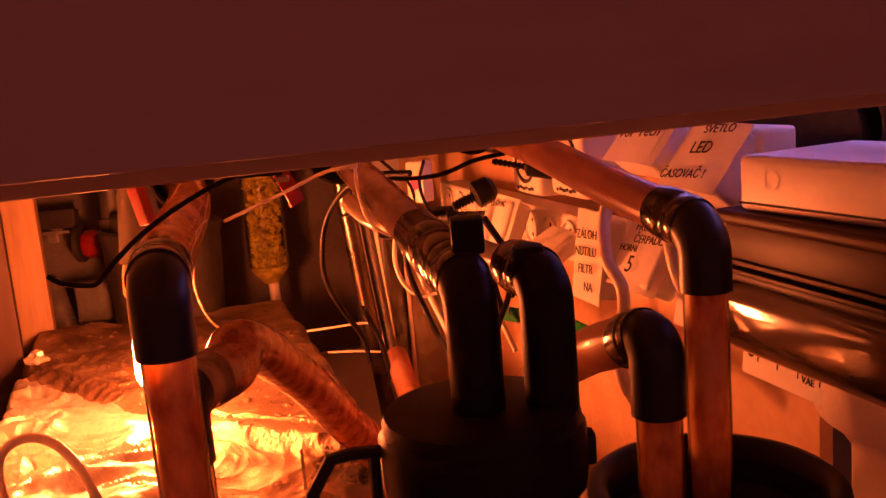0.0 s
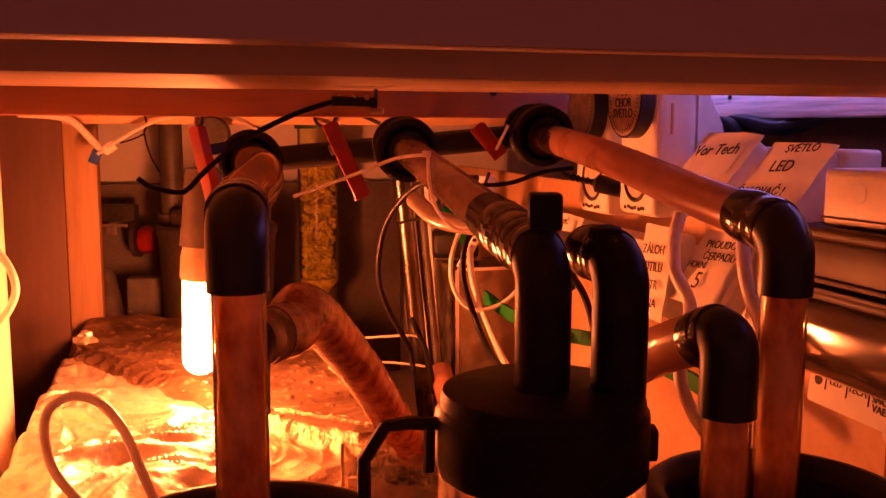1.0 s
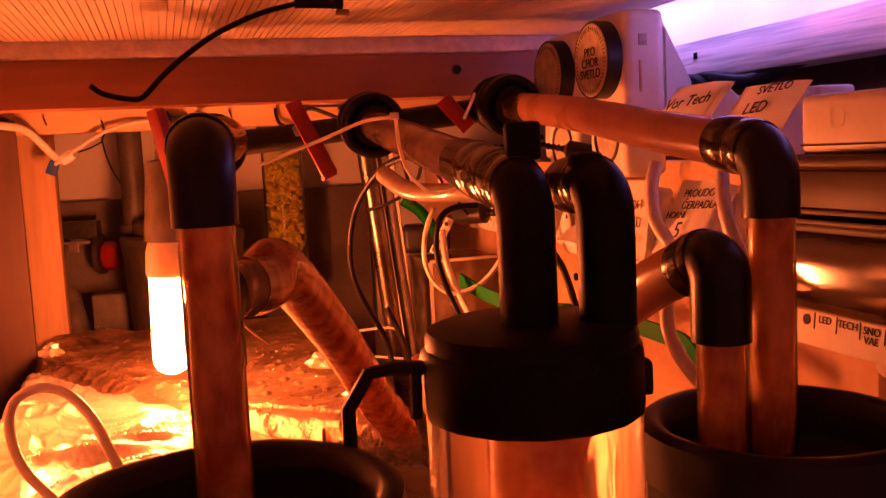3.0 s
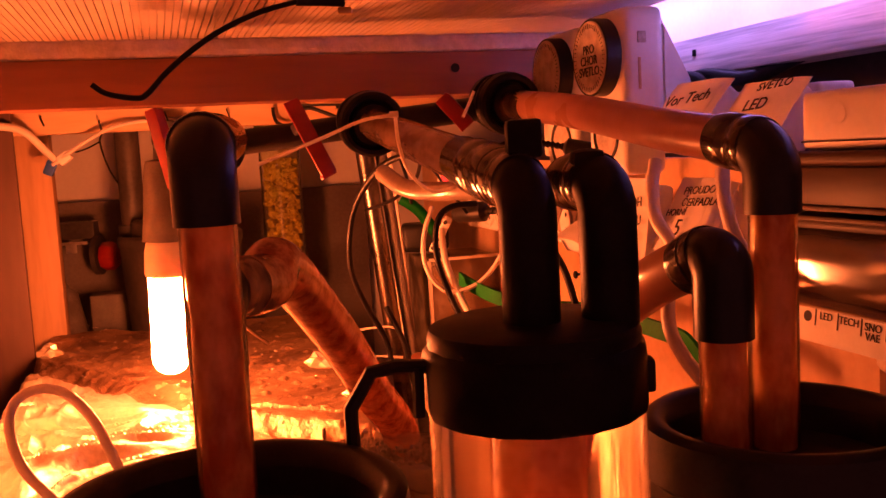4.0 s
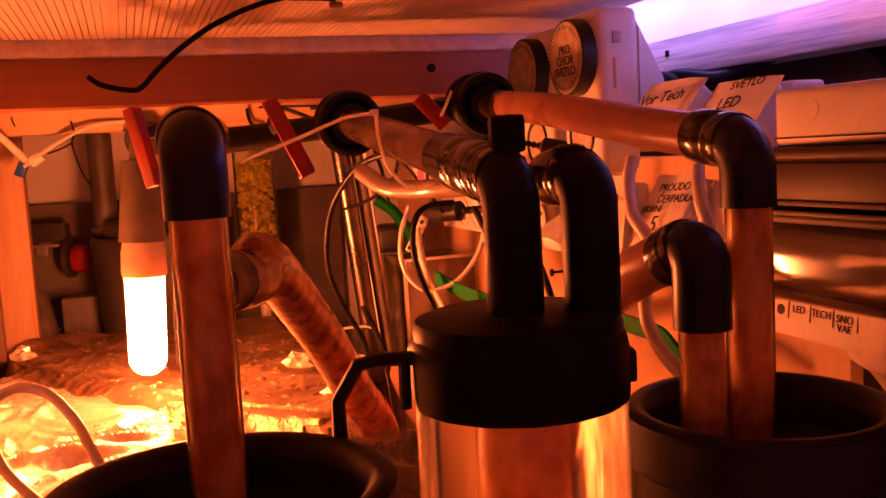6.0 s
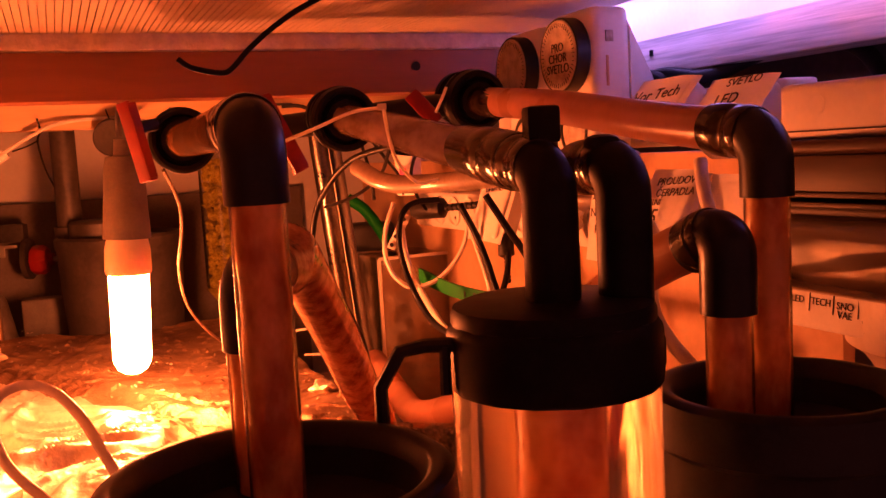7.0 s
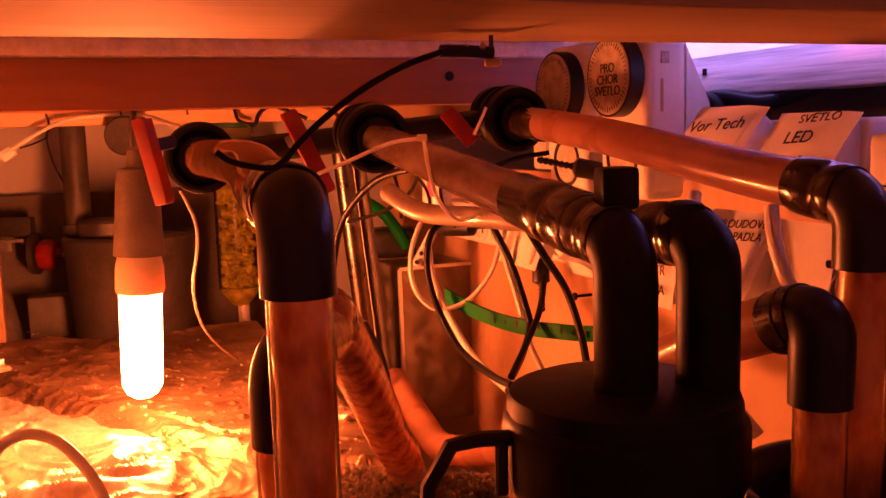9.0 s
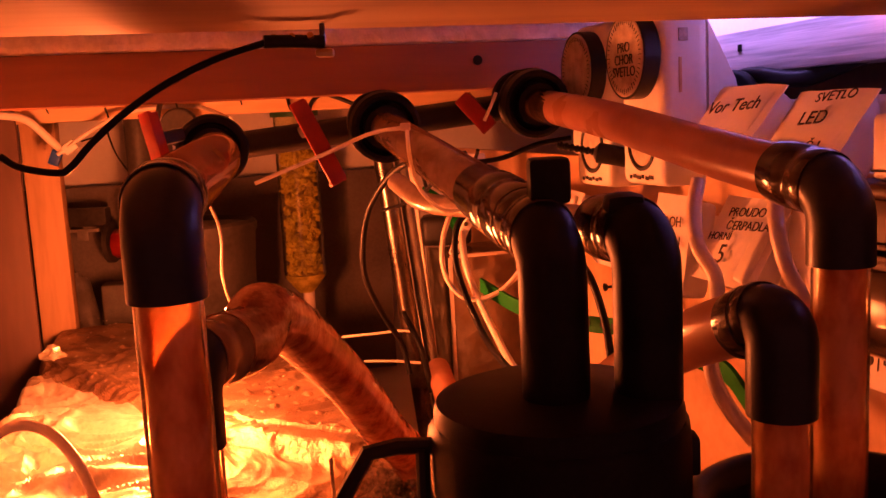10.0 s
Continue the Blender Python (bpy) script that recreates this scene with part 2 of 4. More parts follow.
def tube(points, r, seg=14, steps=8, spline=True, bm=None, taper=None):
    """A round tube along points; r may be a list of radii for the points, spread along the line."""
    line = smooth_line(points, steps) if spline else [Vector(q) for q in points]
    bm = bm or bmesh.new()
    up = Vector((0.13, 0.21, 0.97))
    rings = []
    n = len(line)
    for i, p in enumerate(line):
        d = (line[min(i + 1, n - 1)] - line[max(i - 1, 0)]).normalized()
        a = (up - d * up.dot(d)).normalized()
        up = a
        b = d.cross(a)
        rr = r if not taper else r * taper[min(int(i / (n - 1) * (len(taper) - 1) + 0.5), len(taper) - 1)]
        rings.append([bm.verts.new(p + rr * (a * math.cos(2 * math.pi * k / seg) + b * math.sin(2 * math.pi * k / seg))) for k in range(seg)])
    for a, b in zip(rings, rings[1:]):
        for k in range(seg):
            bm.faces.new((a[k], a[(k + 1) % seg], b[(k + 1) % seg], b[k]))
    bm.faces.new(rings[0][::-1])
    bm.faces.new(rings[-1])
    return bm


def along(a, b):
    """A matrix at a whose z axis points to b."""
    a, b = Vector(a), Vector(b)
    return Matrix.Translation(a) @ (b - a).to_track_quat("Z", "Y").to_matrix().to_4x4()


def writing(text, size, m, parent, mat="ink", name="lettering"):
    cu = bpy.data.curves.new(name, "FONT")
    cu.body, cu.size, cu.extrude, cu.align_x, cu.align_y = text, size, 0.00025, "CENTER", "CENTER"
    cu.space_line = 0.85
    tmp = bpy.data.objects.new(name, cu)
    scene.collection.objects.link(tmp)
    me = bpy.data.meshes.new_from_object(tmp.evaluated_get(bpy.context.evaluated_depsgraph_get()))
    bpy.data.objects.remove(tmp)
    me.materials.clear()
    me.materials.append(M[mat])
    ob = new(name, me)
    ob.parent = parent
    ob.matrix_local = m
    return ob


def slab(name, u0, u1, v0, v1, z0, z1, mat, label, category, bevel=0.002, kind="structure"):
    bm = rbox(u1 - u0, v1 - v0, z1 - z0, bevel)
    ob = part(name, bm, mat)
    ob.matrix_world = st_pose((u0 + u1) / 2, (v0 + v1) / 2, (z0 + z1) / 2)
    return tagged(ob, label, category, "", kind)


# ---- the stand and the room ----
slab("floor", -1.3, 1.1, -1.6, 1.12, -0.06, -0.02, "melamine", "pale board floor under the stand", "floor")
slab("wall_back", -1.3, 1.1, 1.06, 1.12, -0.02, 1.2, "wall", "white painted wall behind the stand", "wall")
# added side walls and ceiling, out of view, dark to cut bounce light
slab("wall_left", -1.36, -1.3, -1.6, 1.12, -0.06, 1.2, "room", "unseen side wall closing the room, kept dark against bounce", "wall")
slab("wall_right", 1.1, 1.16, -1.6, 1.12, -0.06, 1.2, "room", "unseen side wall closing the room, kept dark against bounce", "wall")
slab("ceiling", -1.36, 1.16, -1.66, 1.12, 1.2, 1.26, "room", "unseen ceiling closing the room, kept dark against bounce", "ceiling")
slab("beam_back", -0.9, 0.30, 0.0, 0.045, 0.568, 0.620, "varnished", "reddish-brown wooden beam under the tank board", "beam")
bm = bmesh.new()
rows = []
for i in range(361):
    u = -0.9 + 1.2 * i / 360
    k = [noise.noise(Vector((u * f, 1.3 * n, 0.7))) for n, f in enumerate((45, 45, 120, 160))]
    drop = max(0.0, noise.noise(Vector((u * 70, 9, 2))) - 0.25)
    rows.append([bm.verts.new((u, v, z)) for v, z in ((0.04, 0.640), (0.002, 0.640), (0.001 + 0.0010 * k[0], 0.634), (0.0012 * k[2], 0.628 + 0.0008 * k[1]), (-0.0008 * k[1] - 0.004 * drop, 0.6226 + 0.0012 * k[3]), (0.003, 0.6202 - 0.004 * drop), (0.04, 0.6202))])
for a, b in zip(rows, rows[1:]):
    for j in range(7):
        bm.faces.new((a[j], a[(j + 1) % 7], b[(j + 1) % 7], b[j]))
bm.faces.new(rows[0])
bm.faces.new(rows[-1][::-1])
bmesh.ops.recalc_face_normals(bm, faces=bm.faces)
ob = part("trim_foam", bm, "foam", smooth=False)
ob.matrix_world = st_pose(0, 0, 0)
tagged(ob, "rough pale foam strip with a ragged edge on the beam", "trim", "", "structure")
slab("beam_rear", -0.9, 0.30, 0.53, 0.575, 0.562, 0.66, "pine", "pale pine beam with stapled cables", "beam")
slab("beam_front", -0.9, 0.60, -0.775, -0.675, 0.570, 0.63, "pine", "pine front beam of the stand", "beam")
slab("apron", -0.95, 0.80, -0.815, -0.800, 0.578, 0.90, "apron", "dark reddish front apron of the stand", "board")
slab("beam_side", 0.205, 0.25, -0.80, 0.19, 0.565, 0.606, "pale_board", "pale wooden side rail lit violet", "beam")
slab("side_board", 0.225, 0.24, -0.80, 0.19, 0.606, 0.75, "white", "white board above the side rail", "board")
slab("panel_left", -0.605, -0.585, -0.60, 0.12, -0.02, 0.56, "melamine", "pale melamine side panel of the stand", "panel")

M["walnut"] = material("brown_board", (0.085, 0.045, 0.036), (0.13, 0.070, 0.055), 0.55, scale=10, fine=90, bump=0.08, stretch=(1, 1, 0.15))
slab("panel_left_back", -0.70, -0.564, 0.485, 0.500, -0.02, 0.60, "walnut", "brown board beside the pine leg", "panel")

# ribbed sheet over the pipes
bm = bmesh.new()
for i in range(150):
    u = -0.88 + i * 0.0072
    if u > 0.155:
        break
    for z0, z1, w in ((0.640, 0.6405, 0.0061),):
        c = bmesh.ops.create_cube(bm, size=1)["verts"]
        bmesh.ops.scale(bm, vec=(w, 0.69, 0.004), verts=c)
        bmesh.ops.translate(bm, vec=(u, -0.335, 0.642), verts=c)
c = bmesh.ops.create_cube(bm, size=1)["verts"]
bmesh.ops.scale(bm, vec=(1.04, 0.69, 0.004), verts=c)
bmesh.ops.translate(bm, vec=(-0.365, -0.335, 0.647), verts=c)
ob = part("ceiling_sheet", bm, "sheet", smooth=False)
ob.matrix_world = st_pose(0, 0, 0)
tagged(ob, "pale ribbed twin-wall sheet over the pipes", "ceiling", "", "structure")
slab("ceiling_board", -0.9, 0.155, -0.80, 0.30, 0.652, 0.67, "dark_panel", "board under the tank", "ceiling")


def post(u, v, z0, z1, w, mat, label):
    ob = part("post", rbox(w, w, z1 - z0, 0.003), mat)
    ob.matrix_world = st_pose(u, v, (z0 + z1) / 2)
    return tagged(ob, label, "post", "", "structure")


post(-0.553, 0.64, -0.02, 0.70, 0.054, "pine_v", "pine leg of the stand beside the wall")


# ---- pipes and canisters ----
def elbow(x, y, z_bottom, z_axis, aim, parent, r=0.0168, socket=0.030, mat="black", sleeve="smoky"):
    """A black elbow: upright leg from z_bottom, bend, level leg towards aim (a point). Returns the mouth of the level leg."""
    d = Vector((aim[0] - x, aim[1] - y, aim[2] - z_axis)).normalized()
    c = Vector((x, y, z_axis))
    R = 0.0172
    pts = [Vector((x, y, z_bottom)), Vector((x, y, z_bottom + 0.012)), Vector((x, y, z_axis - R))]
    for k in range(1, 9):
        a = k / 9 * math.pi / 2
        pts.append(Vector((x, y, z_axis - R)) + d * R * (1 - math.cos(a)) + Vector((0, 0, 1)) * R * math.sin(a))
    mouth = c + d * (R + socket)
    pts += [c + d * R, mouth]
    part("elbow", tube(pts, r, 28, spline=False), mat, parent)
    part("collar", lathe([(0, 0), (r + 0.0002, 0), (r + 0.0008, 0.002), (r + 0.0008, 0.005), (r + 0.0002, 0.007), (0, 0.007)], 28,
                         along(mouth - d * 0.012, mouth)), "black", parent)
    n = socket + 0.004
    pr = [(r, 0), (r + 0.0006, 0.0), (r + 0.0012, 0.003), (r + 0.0012, n * 0.30), (r + 0.0005, n * 0.34), (r + 0.0005, n * 0.5), (r + 0.0012, n * 0.54), (r + 0.0012, n * 0.95), (r + 0.0004, n + 0.006), (r - 0.003, n + 0.007)]
    part("sleeve", lathe(pr, 32, along(mouth - d * (n + 0.002), mouth)), sleeve, parent, "smoky hose end over the elbow")
    return mouth, d


def upright(x, y, z0, z1, parent, mat="hose", r=0.0143):
    n = 9
    part("core", tube([(x + 0.0006 * math.sin(k * 2.1), y + 0.0005 * math.cos(k * 1.7), z0 + (z1 - z0) * k / n) for k in range(n + 1)], r - 0.0017, 24, spline=False), mat, parent, "brown stained inside of the pipe")
    return part("pipe", lathe([(r, z0), (r, z1)], 32, pose(x, y, 0)), "clear_tube", parent, "clear outer pipe")


def clamp(at, d, r, parent, w=0.009):
    """A worm-drive hose clamp."""
    m = along(at, Vector(at) + d)
    part("hose_clamp", lathe([(r, 0), (r + 0.0012, 0), (r + 0.0012, w), (r, w)], 28, m), "steel", parent)
    part("clamp_screw", rbox(0.012, 0.008, 0.008, 0.001, (0, r + 0.004, w / 2), m=m), "steel", parent)


RING_L, RING_C, RING_R = Vector((-0.234, 0.960, 0.519)), Vector((-0.070, 0.965, 0.533)), Vector((0.075, 1.012, 0.548))

# front left: tall and short pipe in the black cup
pipes_left = thing("pipe_assembly", "stained clear pipes with black elbows rising from a black cup", "pipe")
mouth, d = elbow(-0.1115, 0.437, 0.472, 0.509, RING_L, pipes_left, 0.0158)
upright(-0.1115, 0.437, 0.27, 0.476, pipes_left, r=0.0138)
ring_mouth = RING_L + (mouth - RING_L).normalized() * 0.02
part("hose", tube([mouth - d * 0.01, mouth + d * 0.06 + Vector((0.003, 0, 0.001)), mouth.lerp(ring_mouth, 0.45) + Vector((0.012, 0, 0.004)), mouth.lerp(ring_mouth, 0.8) + Vector((0.008, 0, 0.002)), ring_mouth], 0.0168, 22), "smoky_clear", pipes_left, "smoky clear hose")
mouth, d = elbow(-0.125, 0.490, 0.392, 0.432, (-0.10, 0.60, 0.425), pipes_left, 0.0160, 0.030, "black", "smoky_clear")
upright(-0.125, 0.490, 0.27, 0.395, pipes_left)
part("hose", tube([mouth - d * 0.01, mouth + d * 0.02, (-0.108, 0.58, 0.435), (-0.102, 0.64, 0.410), (-0.086, 0.73, 0.351), (-0.069, 0.81, 0.285), (-0.055, 0.87, 0.238), (-0.045, 0.92, 0.16)], 0.0180, 22),
     "hose_mottled", pipes_left, "brown mottled return hose")

# centre: two black elbows on the clear canister
pipes_mid = thing("pipe_assembly", "matt black twin elbows on the canister lid with clear hose", "pipe")
for x, y, aim in ((0.0460, 0.508, RING_C), (0.0905, 0.512, (0.0, 0.85, 0.47))):
    mouth, d = elbow(x, y, 0.40, 0.479, aim, pipes_mid, 0.0162, 0.03, "black_dull")
    if aim is RING_C:
        end = RING_C + (mouth - RING_C).normalized() * 0.02
        part("hose", tube([mouth - d * 0.01, mouth + d * 0.09, mouth.lerp(end, 0.45), end], 0.0155, 20), "hose_clear", pipes_mid, "clear hose to the valve")
        part("coupling", lathe([(0, 0), (0.0178, 0), (0.0184, 0.003), (0.0184, 0.022), (0.0174, 0.024), (0.0174, 0.030), (0.0184, 0.032), (0.0184, 0.052), (0.0170, 0.055), (0.0170, 0.085), (0.0162, 0.088), (0, 0.088)], 28, along(mouth - d * 0.008, mouth)), "smoky", pipes_mid)
    else:
        part("hose", tube([mouth - d * 0.01, mouth + d * 0.06, (0.02, 0.80, 0.466), (-0.03, 0.88, 0.466), (-0.058, 0.925, 0.482)], 0.0088, 18), "pale_hose", pipes_mid, "pale smooth hose")
part("knob", rbox(0.020, 0.020, 0.022, 0.003, (0.0475, 0.529, 0.5050)), "black_dull", pipes_mid)
part("knob", rbox(0.020, 0.020, 0.014, 0.0065, (0.083, 0.527, 0.4905)), "black_dull", pipes_mid)

# right: tall pipe and short pipe
pipes_right = thing("pipe_assembly", "stained clear pipes with black elbows in a black cup", "pipe")
mouth, d = elbow(0.1963, 0.552, 0.453, 0.492, RING_R, pipes_right)
upright(0.1963, 0.552, 0.27, 0.457, pipes_right)
end = RING_R + (mouth - RING_R).normalized() * 0.02
part("hose", tube([mouth - d * 0.012, mouth + d * 0.08, mouth.lerp(end, 0.6) + Vector((0, 0, 0.003)), end], 0.0152, 20), "hose_smooth", pipes_right, "pinkish brown hose to the valve")
part("hose_end", tube([end, end.lerp(mouth, 0.06), end.lerp(mouth, 0.13)], 0.0158, 22, spline=False), "smoky", pipes_right, "dark smoky end of the hose")
mouth, d = elbow(0.1560, 0.520, 0.386, 0.437, (0.12, 0.61, 0.40), pipes_right, 0.0170, 0.012)
upright(0.1560, 0.520, 0.27, 0.389, pipes_right)
part("hose", tube([mouth - d * 0.012, mouth + d * 0.03, (0.125, 0.62, 0.395), (0.10, 0.70, 0.35), (0.06, 0.85, 0.26), (0.0, 1.02, 0.195), (-0.022, 1.14, 0.190), (-0.038, 1.24, 0.198), (-0.046, 1.30, 0.200)], 0.0165, 20), "hose_smooth", pipes_right, "pinkish brown hose")

# the manifold with three unions
manifold = thing("manifold", "black plastic pipe manifold with red lever valves", "pipe")
left_end = RING_L + Vector((-0.004, 0.03, 0))
right_end = RING_R + Vector((0.0, 0.03, 0))
axis = (right_end - left_end).normalized()
part("pipe", tube([left_end - axis * 0.01, left_end.lerp(right_end, 0.5), right_end + axis * 0.02], 0.0135, 20, spline=False), "black", manifold)
for c, aim in ((RING_L, (-0.1117, 0.433, 0.509)), (RING_C, (0.046, 0.508, 0.479)), (RING_R, (0.1963, 0.552, 0.492))):
    dd = (Vector(aim) - c).normalized()
    r = 0.033
    prof = [(0.0, -0.045), (0.026, -0.045), (0.030, -0.043), (0.031, -0.030), (0.027, -0.028), (0.027, -0.013), (r, -0.010), (r + 0.001, -0.004), (r - 0.002, 0.001), (r + 0.001, 0.005), (r, 0.016), (0.030, 0.018), (0.0265, 0.017), (0.024, 0.006), (0.0205, 0.005), (0.0205, 0.020), (0.0, 0.022)]
    part("union", lathe(prof, 36, along(c, c + dd)), "black_dull", manifold)


def lever(at, direction, length, parent, turn=0.0):
    """A flat red paddle lever with a folded tip and a stem behind it."""
    z = Vector(direction).normalized()
    y = Vector((math.sin(radians(turn)), math.cos(radians(turn)), 0))
    x = y.cross(z).normalized()
    m = Matrix((x, z.cross(x), z)).transposed().to_4x4()
    m.translation = Vector(at)
    bm = rbox(0.016, 0.005, length, 0.0016, (0, 0, length / 2), m=m)
    ob = part("lever", bm, "red", parent, "red valve lever")
    part("tip", rbox(0.017, 0.009, 0.005, 0.0015, (0, 0.003, length - 0.002), m=m), "red", ob)
    part("edge", rbox(0.003, 0.010, length - 0.004, 0.001, (-0.0075, 0.003, length / 2), m=m), "red", ob)
    part("stem", rbox(0.010, 0.030, 0.012, 0.003, (0, 0.017, 0.026), m=m), "black", ob)


lever((-0.150, 0.955, 0.560), (0.034, 0.0, -0.075), 0.086, manifold, -25)
lever((-0.276, 0.900, 0.556), (0.016, 0.0, -0.075), 0.078, manifold, 40)
lever((0.004, 0.990, 0.557), (0.034, 0.0, -0.040), 0.042, manifold, 10)

# canisters
filter_mid = thing("filter_canister", "clear filter canister with a black lid and collar", "canister", "filter canisters")
CX, CY = 0.0470, 0.517
mm = pose(CX, CY, 0)
part("lid", lathe([(0, 0.4045), (0.052, 0.4035), (0.0590, 0.4010), (0.0605, 0.397), (0.0605, 0.388), (0, 0.388)], 56, mm), "black_dull", filter_mid)
part("collar", lathe([(0.056, 0.392), (0.0612, 0.392), (0.0632, 0.389), (0.0640, 0.385), (0.0640, 0.360), (0.0632, 0.3545), (0.0622, 0.353), (0.0622, 0.356)], 16, mm), "black_dull", filter_mid)
housing = part("housing", lathe([(0.0584, 0.375), (0.0618, 0.375), (0.0618, 0.06), (0.05, 0.045), (0, 0.045), (0, 0.050), (0.048, 0.050), (0.0584, 0.064), (0.0584, 0.375)], 72, mm), "clear_wall", filter_mid, "clear plastic housing")
housing.visible_shadow = False
part("inner_tube", tube([(0.046, 0.508, 0.05), (0.046, 0.508, 0.2), (0.046, 0.508, 0.386)], 0.0138, 20, spline=False), "hose", filter_mid, "brown stained inner tube")
part("foot", lathe([(0, -0.02), (0.06, -0.02), (0.06, 0.05), (0.0, 0.05)], 40, mm), "black_matt", filter_mid)
part("bracket", tube([(CX - 0.060, CY - 0.01, 0.382), (CX - 0.078, CY - 0.012, 0.383), (CX - 0.092, CY - 0.014, 0.381), (CX - 0.104, CY - 0.018, 0.362), (CX - 0.104, CY - 0.018, 0.340)], 0.0042, 8, spline=False), "black_matt", filter_mid)
part("bracket", tube([(CX - 0.066, CY - 0.012, 0.382), (CX - 0.0665, CY - 0.012, 0.354)], 0.0036, 8, spline=False), "black_matt", filter_mid)
part("bracket", rbox(0.012, 0.016, 0.020, 0.003, (CX + 0.064, CY + 0.01, 0.366)), "black_matt", filter_mid)


def cup(x, y, z, r, label):
    t = thing("filter_canister", label, "canister", "filter canisters")
    c = pose(x, y, 0)
    part("rim", lathe([(r - 0.017, z - 0.012), (r - 0.014, z - 0.003), (r - 0.010, z), (r - 0.005, z), (r - 0.001, z - 0.003), (r, z - 0.010), (r + 0.001, z - 0.03), (r - 0.003, z - 0.034), (r - 0.006, z - 0.034)], 64, c), "black_matt", t)
    part("top", lathe([(0.0, z - 0.030), (r - 0.024, z - 0.030), (r - 0.019, z - 0.028), (r - 0.016, z - 0.011)], 64, c), "black_matt", t)
    part("body", lathe([(r - 0.005, z - 0.033), (r - 0.005, -0.02), (0.0, -0.02)], 64, c), "black_matt", t)
    return t


cup(-0.111, 0.4325, 0.343, 0.0877, "black plastic canister with a recessed top and rounded rim")
cup(0.1885, 0.520, 0.340, 0.0805, "black plastic canister with a recessed top")

# ---- the lamp ----
lamp = thing("hanging_lamp", "lit tubular bulb in a grey holder hung over the foil", "lamp")
BX, BY = -0.330, 1.070
tilt = Matrix.Translation((BX, BY, 0.257)) @ pose(0, 0, 0, 0, 2.5, 0)
part("bulb", lathe([(0, 0), (0.009, 0.0015), (0.016, 0.006), (0.0205, 0.014), (0.0215, 0.02), (0.0225, 0.118), (0, 0.118)], 32, tilt), "bulb", lamp, "glowing tubular glass bulb")
part("base", lathe([(0, 0.117), (0.0245, 0.117), (0.0258, 0.121), (0.0252, 0.145), (0.0225, 0.158), (0, 0.160)], 32, tilt), "ceramic", lamp, "cream bulb base")
part("holder", lathe([(0, 0.158), (0.0268, 0.158), (0.0245, 0.19), (0.0225, 0.235), (0.020, 0.250), (0.011, 0.252), (0.010, 0.270), (0, 0.270)], 32, tilt), "holder", lamp)
part("cord", tube([(BX + 0.008, BY, 0.53), (BX + 0.008, BY, 0.55), (BX + 0.01, BY + 0.012, 0.572)], 0.003, 8), "holder", lamp)

# ---- foil ----
def ridged(q):
    return 1 - 2 * abs(noise.noise(q))


def foil_edge(u):
    """How far back the raised soiled sheet begins."""
    return 0.045 - 1.55 * (min(u, -0.27) + 0.35) - 0.95 * max(0, u + 0.27)


def foil_height(u, v):
    e = v - foil_edge(u) - 0.004 * noise.noise(Vector((u * 30, v * 30, 2)))
    rear = max(0.0, min(1.0, e / 0.04))
    rear = rear * rear * (3 - 2 * rear)
    z = 0.202 + (0.012 + 0.002 * max(0.0, min(1.0, (u + 0.42) / 0.15))) * rear - 0.11 * max(0, (-0.16 - v) / 0.3) ** 1.3
    warp = Vector((noise.noise(Vector((u * 6, v * 6, 1))), noise.noise(Vector((u * 6, v * 6, 7))), 0)) * 0.6
    q = Vector((u * 7.4 + v * 3.1, v * 12.2 - u * 2.6, 0.37)) + warp
    amp = (1.0 - 0.45 * rear) * (1.0 - 0.72 * max(0.0, min(1.0, (u + 0.37) / 0.08)))
    z += amp * (0.012 * noise.noise(q) + 0.0105 * ridged(q * 1.5 + Vector((5, 2, 0))) + 0.0088 * ridged(q * 2.7 + warp * 2) + 0.0024 * ridged(q * 6.1 + warp * 4))
    z += 0.0010 * noise.noise(Vector((u * 48 + v * 31, v * 52 - u * 27, 3.41)) + warp * 9) + 0.0016 * rear * max(0, noise.noise(Vector((u * 70, v * 70, 9))) - 0.25) * 5
    z += 0.004 * rear * max(0, 1 - abs(e - 0.06 - 0.1 * (u + 0.4)) / 0.008)
    z -= 0.15 * max(0.0, (-0.548 - u) / 0.03) ** 2 * (1 + 0.6 * noise.noise(Vector((v * 20, 1, 4))))
    return z


def foil_plan(i, j):
    """The rows of the sheet bend to run along its raised edge."""
    u, b = -0.575 + 0.475 * i / NX, j / NY
    w = b / 0.4636 if b < 0.4636 else (1 - b) / 0.5364
    return u, -0.46 + 1.10 * b + (foil_edge(u) - 0.05) * w


